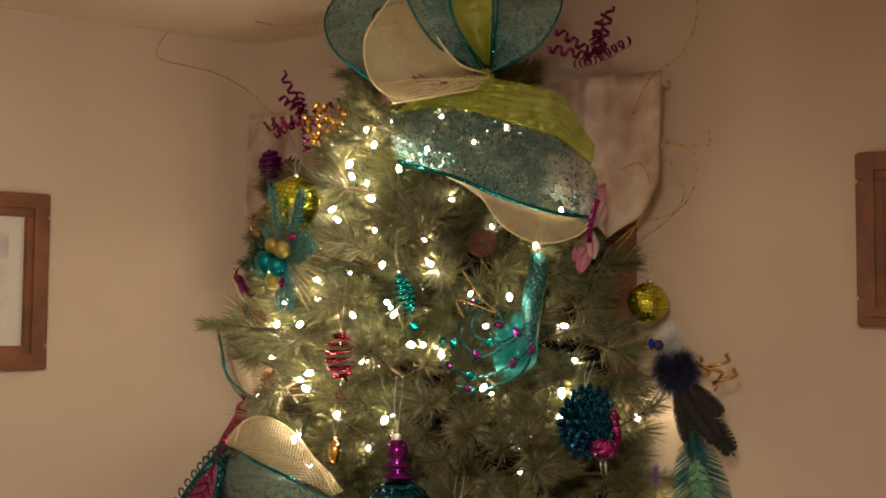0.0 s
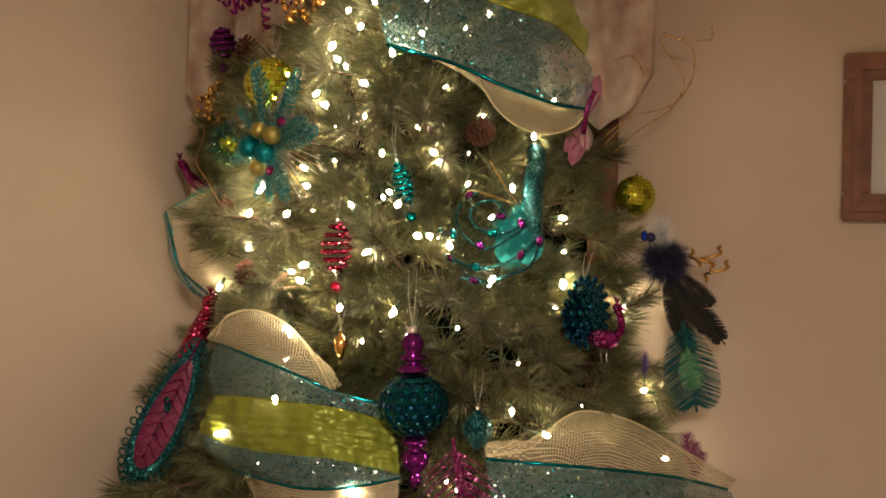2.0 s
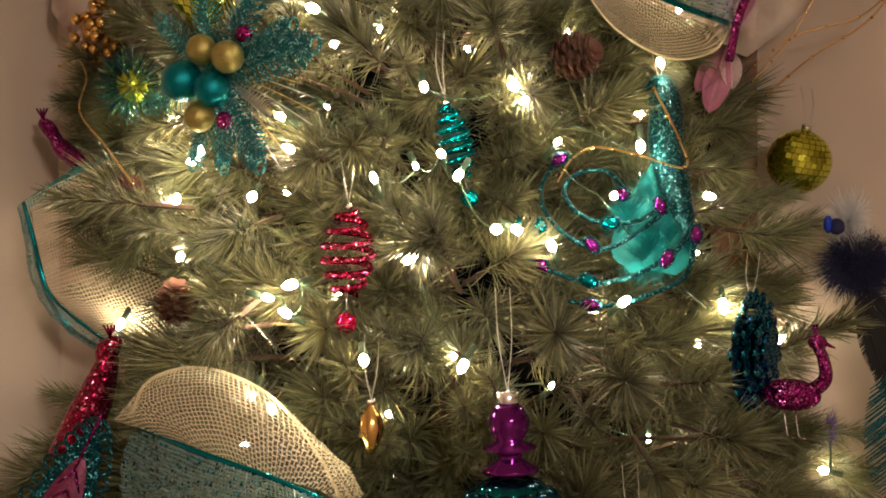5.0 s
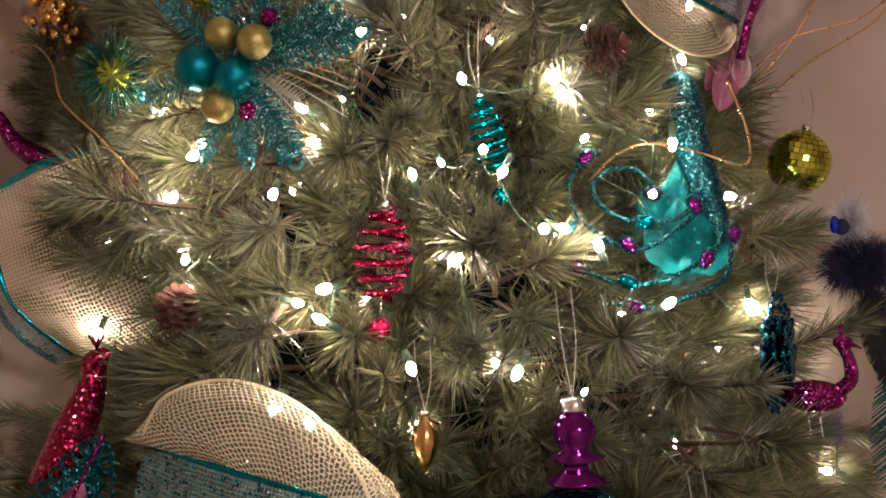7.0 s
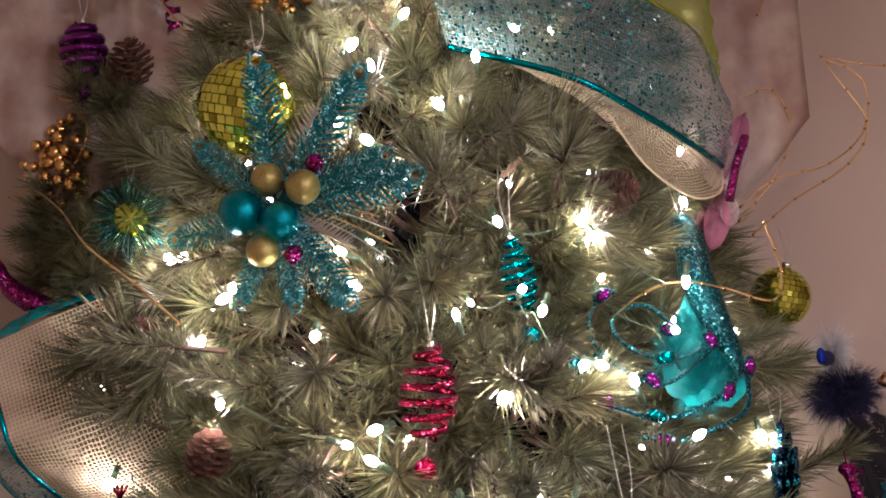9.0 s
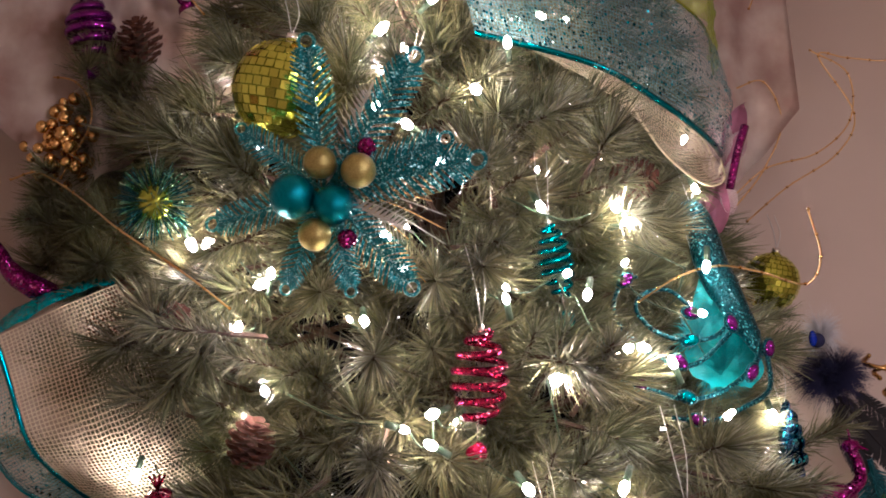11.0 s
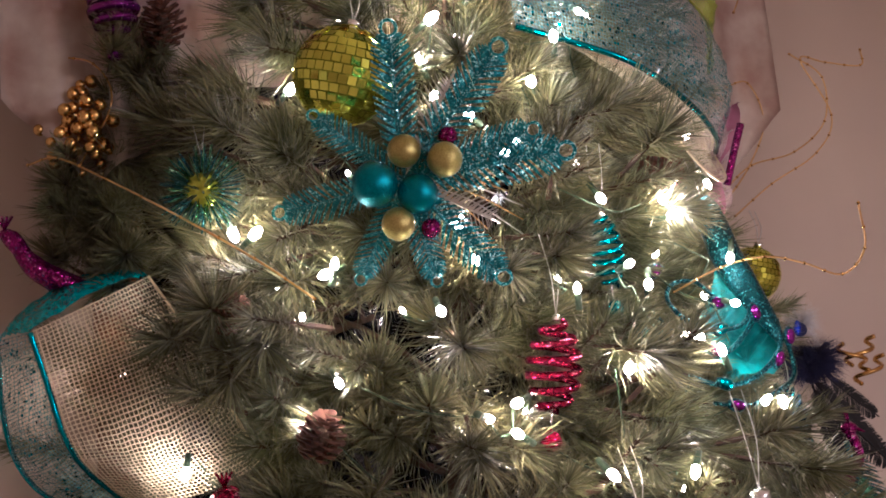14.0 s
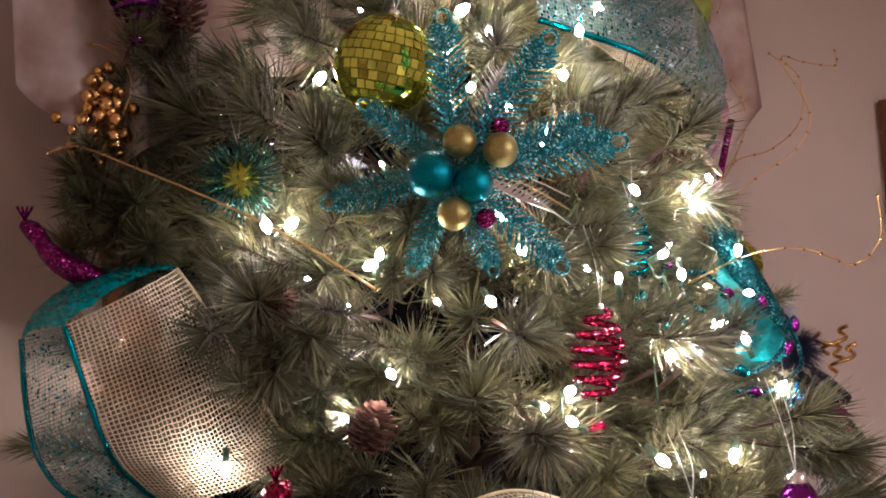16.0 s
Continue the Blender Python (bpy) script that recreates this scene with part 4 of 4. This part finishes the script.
pick = thing("magenta_feather_pick", "magenta glittered feather spray beside the finial", "decoration", pose(0.19, -0.56, 1.10))
feather(pick, "magenta_feather", LONG, (-0.03, -0.01, 0.125), (0.012, -0.03, -0.14), wide=1.0)
pick = thing("magenta_feather_pick", "dark magenta feather tucked into the bow", "decoration", pose(0.02, -0.36, 2.15))
feather(pick, "magenta_feather", HOT, (0.05, 0, 0), (-0.11, -0.01, -0.01), wide=0.7)
pick = thing("magenta_feather_pick", "dark magenta feathers at the branch end", "decoration", pose(0.546, -0.11, 1.10))
for k in range(3):
    feather(pick, "magenta_feather", HOT, (0, 0, -0.01), (0.02 * (k - 1), -0.01, 0.10 - 0.02 * k), wide=0.5)
pick = thing("lavender_sprig", "small lavender blue sprig clipped to a twig", "decoration", pose(0.437, -0.12, 1.30))
plume(pick, Vector((0, 0, 0.03)), 0.03, material("lavender", (0.10, 0.06, 0.26), 0.8), 160, 5, (0.4, 0.4, 1.1), "florets")
part("stem", tube([(0, 0, -0.03), (0, 0, 0.03)], 0.0015, 5, 1), WIRE, pick)


def flower():
    c = Vector((0.305, -0.140, 1.848))
    o = thing("fabric_flower", "pink and white fabric flower with a purple stamen", "flower", Matrix.Translation(c))
    for k, (a, ln, w, mat) in enumerate(((72, 0.10, 0.017, PINK), (95, 0.08, 0.020, SHEERP), (255, 0.10, 0.018, PINK), (275, 0.065, 0.014, SHEERP), (238, 0.08, 0.014, PINK), (60, 0.065, 0.016, SHEERP))):
        d = Vector((math.cos(radians(a)), -0.15, math.sin(radians(a))))
        s = Vector((0, -1, 0)).cross(d).normalized() * w
        part("petal", strip([d * 0.004, d * ln * 0.5 + s, d * ln * 0.85 + s * 0.7, d * ln], [d * 0.004, d * ln * 0.5 - s, d * ln * 0.85 - s * 0.7, d * ln * 1.01], 8, 6, 0.002, 0.012), mat, o, "sheer white petal" if mat is SHEERP else "")
    part("stamen", tube([(0, -0.02, -0.03), (0.01, -0.03, 0.02), (0.025, -0.03, 0.06)], 0.006, 6, 4), MAGENTA, o)


flower()


def curly_pick(c, label, seed):
    rng = random.Random(seed)
    o = thing("curly_pick", label, "decoration", Matrix.Translation(c), "purple curly picks")
    for k in range(9):
        d = Vector((rng.gauss(0, 1), -abs(rng.gauss(0, 0.5)), rng.gauss(0.2, 0.9))).normalized()
        u = d.orthogonal().normalized()
        w = d.cross(u)
        ln = rng.uniform(0.07, 0.12)
        a = [d * ln * t + (u * math.cos(t * 26) + w * math.sin(t * 26)) * 0.011 for t in np.linspace(0.05, 1, 30)]
        b = [p + d * 0.0085 for p in a]
        part("curl", strip(a, b, 2, 2), MAGENTA, o)


curly_pick((0.325, -0.15, 2.215), "dark magenta curled foil pick", 1)
curly_pick((-0.455, -0.16, 2.150), "dark magenta curled foil pick", 2)


# ---- gold wire curls ----
for s in ("357,-100,1779 414,-120,1826 487,-140,1872 513,-150,1930 462,-150,2015 509,-150,2013 568,-160,2008 570,-160,2033", "338,-100,1798 387,-100,1853 423,-100,1926 398,-100,1988 349,-100,1977",
          "-423,-200,2049 -513,-220,2158 -579,-250,2222 -663,-280,2267 -805,-300,2307 -816,-300,2344 -785,-300,2375", "-223,-300,2270 -320,-300,2330 -420,-300,2345 -500,-300,2365",
          "382,-100,2100 421,-100,2170 497,-100,2223 525,-100,2292 525,-100,2353", "-406,-440,1657 -459,-400,1704 -525,-340,1756 -587,-200,1819 -638,-130,1856 -672,-120,1849",
          "95,-330,1655 120,-400,1680 150,-450,1688 195,-465,1678 246,-470,1663 240,-520,1690 215,-545,1740", "341,-100,1819 394,-100,1858 476,-100,1880 523,-120,1926 525,-120,1997 466,-120,2032",
          "-610,-120,1850 -570,-120,1930 -590,-110,1980 -640,-100,1990"):
    q = mm(s)
    w = thing("wire_curl", "thin curled gold glitter wire", "decoration", Matrix.Translation(q[0]), "gold wire curls")
    part("wire", tube([p - q[0] for p in q], 0.0013, 5, 8), GOLDWIRE, w)
    rng = random.Random(len(s))
    line = smooth_line([p - q[0] for p in q], 8)
    for p in line[::4]:
        part("bead", ball(0.0022, 6, p), GOLD, w)


# ---- the tree ----
def tuft_data(rng, needles=170, stem=0.055, length=0.062, width=0.00078):
    """Long needles that spray from a short tip along +z."""
    v, f = [], []
    for i in range(needles):
        s = rng.random() ** 0.8
        a = rng.random() * 6.283
        tilt = radians(rng.uniform(22, 80) * (1.05 - 0.55 * s))
        l = length * rng.uniform(0.65, 1.1)
        d = Vector((math.sin(tilt) * math.cos(a), math.sin(tilt) * math.sin(a), math.cos(tilt)))
        side = d.cross(Vector((rng.uniform(-1, 1), rng.uniform(-1, 1), rng.uniform(-1, 1)))).normalized() * width
        b = Vector((0, 0, stem * s))
        bend = Vector((0, 0, 0.06 * l))
        n = len(v)
        v += [b - side * 0.7, b + side * 0.7, b + d * l * 0.6 + side, b + d * l * 0.6 - side, b + d * l + bend - side * 0.15, b + d * l + bend + side * 0.15]
        f += [(n, n + 1, n + 2, n + 3), (n + 3, n + 2, n + 5, n + 4)]
    n = len(v)
    v += [Vector((r * math.cos(a), r * math.sin(a), z)) for z, r in ((-0.05, 0.0035), (stem, 0.0032)) for a in (0, 2.1, 4.2)] + [Vector((0, 0, stem + 0.006))]
    f += [(n, n + 1, n + 4, n + 3), (n + 1, n + 2, n + 5, n + 4), (n + 2, n, n + 3, n + 5), (n + 3, n + 4, n + 6), (n + 4, n + 5, n + 6), (n + 5, n + 3, n + 6)]
    return v, f


def barked(me, kinds):
    me.materials.append(BARK)
    me.polygons.foreach_set("material_index", kinds)
    return me


def crowded():
    """Where the ornaments hang, as angle, height and distance from the trunk, so that the twigs bend in behind them."""
    rows = []
    bpy.context.view_layer.update()
    for ob in scene.objects:
        top = ob
        while top.parent:
            top = top.parent
        kind = top.get("category", "")
        if ob.type != "MESH" or ob.name.split(".")[0] in ("cord", "wire", "socket", "tinsel_stem") or kind not in ("ornament", "ribbon", "bow", "decoration", "flower", "pinecone", "lights"):
            continue
        if top.name.startswith("wire_curl"):
            continue
        co = np.empty(len(ob.data.vertices) * 3, np.float32)
        ob.data.vertices.foreach_get("co", co)
        co = co.reshape(-1, 3)[:: max(1, len(ob.data.vertices) // 120)]
        m = np.array(ob.matrix_world)
        w = co @ m[:3, :3].T + m[:3, 3]
        rows.append(np.c_[w, np.full(len(w), 0.014 if kind == "lights" else 0.052 if kind == "ribbon" else 0.040)])
    p = np.concatenate(rows)
    dx, dy = p[:, 0] - AX, p[:, 1] - AY
    return np.c_[np.arctan2(dy, dx), p[:, 2], np.hypot(dx, dy), p[:, 3]]


def christmas_tree():
    rng = random.Random(5)
    tree = thing("christmas_tree", "green long-needled artificial Christmas tree standing against the window", "tree", pose(AX, AY, 0))
    inv = Matrix.Translation((-AX, -AY, 0))
    part("trunk", lathe([(0.028, 0.02), (0.026, 0.6), (0.018, 1.6), (0.006, 2.3)], 10), BARK, tree)
    for k in range(3):
        a = radians(210 + 60 * k)
        part("stand_leg", tube([(0, 0, 0.12), (0.2 * math.cos(a), 0.2 * math.sin(a), 0.06), (0.34 * math.cos(a), 0.34 * math.sin(a), 0.014)], 0.012, 6, 4), WIRE, tree)
    data = [tuft_data(random.Random(i), 230 + 10 * i) for i in range(5)] + [tuft_data(random.Random(40 + i), 300, 0.10, 0.038, 0.0007) for i in range(3)]
    shared = [barked(mesh("branch_tip", v, f, NEEDLE), [0] * (len(f) - 6) + [1] * 6) for v, f in data]
    spots = []
    taken = crowded()
    z = 0.32
    while z < 2.32:
        r = radius(z)
        n = int(max(5, math.pi * r / (0.088 if z > 0.95 else 0.15)))
        for k in range(n + 1):
            a = math.pi * (1 + (k + rng.uniform(-0.35, 0.35)) / n)
            for layer, sc in ((1.0, 1.0), (0.80, 1.05), (0.58, 1.15)):
                if layer < 1 and rng.random() < (0.15 if layer > 0.7 else 0.35):
                    continue
                rr = r * layer * rng.uniform(0.90, 1.07) * (1.10 if math.cos(a) < -0.7 and z > 1.45 else 1.0) - 0.04
                zz = z + rng.uniform(-0.035, 0.035)
                aa = a + rng.uniform(-0.06, 0.06)
                size = sc * rng.uniform(0.85, 1.2)
                turn = (taken[:, 0] - aa + math.pi) % (2 * math.pi) - math.pi
                hit = (np.abs(taken[:, 1] - zz) < taken[:, 3]) & (np.abs(turn) * np.maximum(taken[:, 2], rr) < taken[:, 3]) & (taken[:, 2] > 0.12)
                if hit.any():
                    rr = min(rr, float(taken[hit, 2].min()) - 0.092 * size - 0.004)
                    if rr < 0.05:
                        continue
                p = Vector((AX + rr * math.cos(aa), AY + rr * math.sin(aa), zz))
                if p.y > -0.035:
                    p.y = -0.035 - rng.uniform(0, 0.02)
                out = Vector((math.cos(aa) + rng.uniform(-0.45, 0.45), math.sin(aa) - 0.15 + rng.uniform(-0.4, 0.4), rng.uniform(-0.35, 0.55)))
                spots.append((p, out, size, layer, z))
        z += 0.062 if z > 0.9 else 0.11
    for i in range(30):
        zz = 1.70 + 0.0125 * i + rng.uniform(-0.02, 0.02)
        p = Vector((-0.50 - 0.085 * rng.random() - (0.02 if zz < 1.9 else 0.0), -0.055 - 0.07 * rng.random(), zz))
        out = Vector((rng.uniform(-0.9, 0.3), -1.0, rng.uniform(-0.4, 0.5)))
        if 1.80 < zz < 1.95:
            p.y = -0.045
        if zz < 2.02:
            spots.append((p, out, rng.uniform(0.75, 1.05), 0.8, zz))
    for i in range(9):
        zz = 1.73 + 0.013 * i
        spots.append((Vector((-0.585 - 0.05 * rng.random(), -0.05 - 0.03 * rng.random(), zz)), Vector((rng.uniform(-0.8, 0.1), -1.0, rng.uniform(-0.4, 0.3))), rng.uniform(0.75, 1.0), 0.8, zz))
    # the thick sprays that stand out round the pinecone above the ribbon loop
    for x, y, zz, ox, oz, size in ((-0.47, -0.255, 1.650, -0.35, 0.1, 1.25), (-0.43, -0.275, 1.625, -0.1, -0.2, 1.2), (-0.50, -0.225, 1.630, -0.7, -0.1, 1.15), (-0.455, -0.25, 1.60, -0.3, -0.5, 1.1)):
        spots.append((Vector((x, y, zz)), Vector((ox, -1.0, oz)), size, 0.8, zz))
    near = [s for s in spots if s[3] == 1.0 and 1.3 < s[4] < 2.05]
    near = set(id(s) for s in near[:: max(1, math.ceil(len(near) / 280))])
    verts, faces, kinds = [], [], []
    for s in spots:
        p, out, sc, layer, z = s
        m = Matrix.Translation(p) @ out.to_track_quat("Z", "Y").to_matrix().to_4x4() @ Matrix.Rotation(rng.random() * 6.28, 4, "Z") @ Matrix.Scale(sc, 4)
        if id(s) in near:
            tip = new("branch_tip", rng.choice(shared))
            tip.parent = tree
            tip.matrix_local = inv @ m
        else:
            v, f = rng.choice(data)
            n = len(verts)
            verts += [inv @ m @ q for q in v]
            faces += [tuple(i + n for i in g) for g in f]
            kinds += [0] * (len(f) - 6) + [1] * 6
    tagged(part("foliage", barked(mesh("foliage", verts, faces, NEEDLE), kinds), None, tree), kind="stuff")
    for i, (p, out, sc, layer, z) in enumerate(spots):
        if layer == 1.0 and i % 4 == 0 and z > 0.9:
            a, b = Vector((0, 0, max(0.1, z - 0.12))), inv @ p
            part("branch", tube([a, a.lerp(b, 0.6) + Vector((0, 0, 0.015)), b + out.normalized() * 0.05], 0.006, 5, 3, 0.35), BARK, tree)
    return tree


christmas_tree()
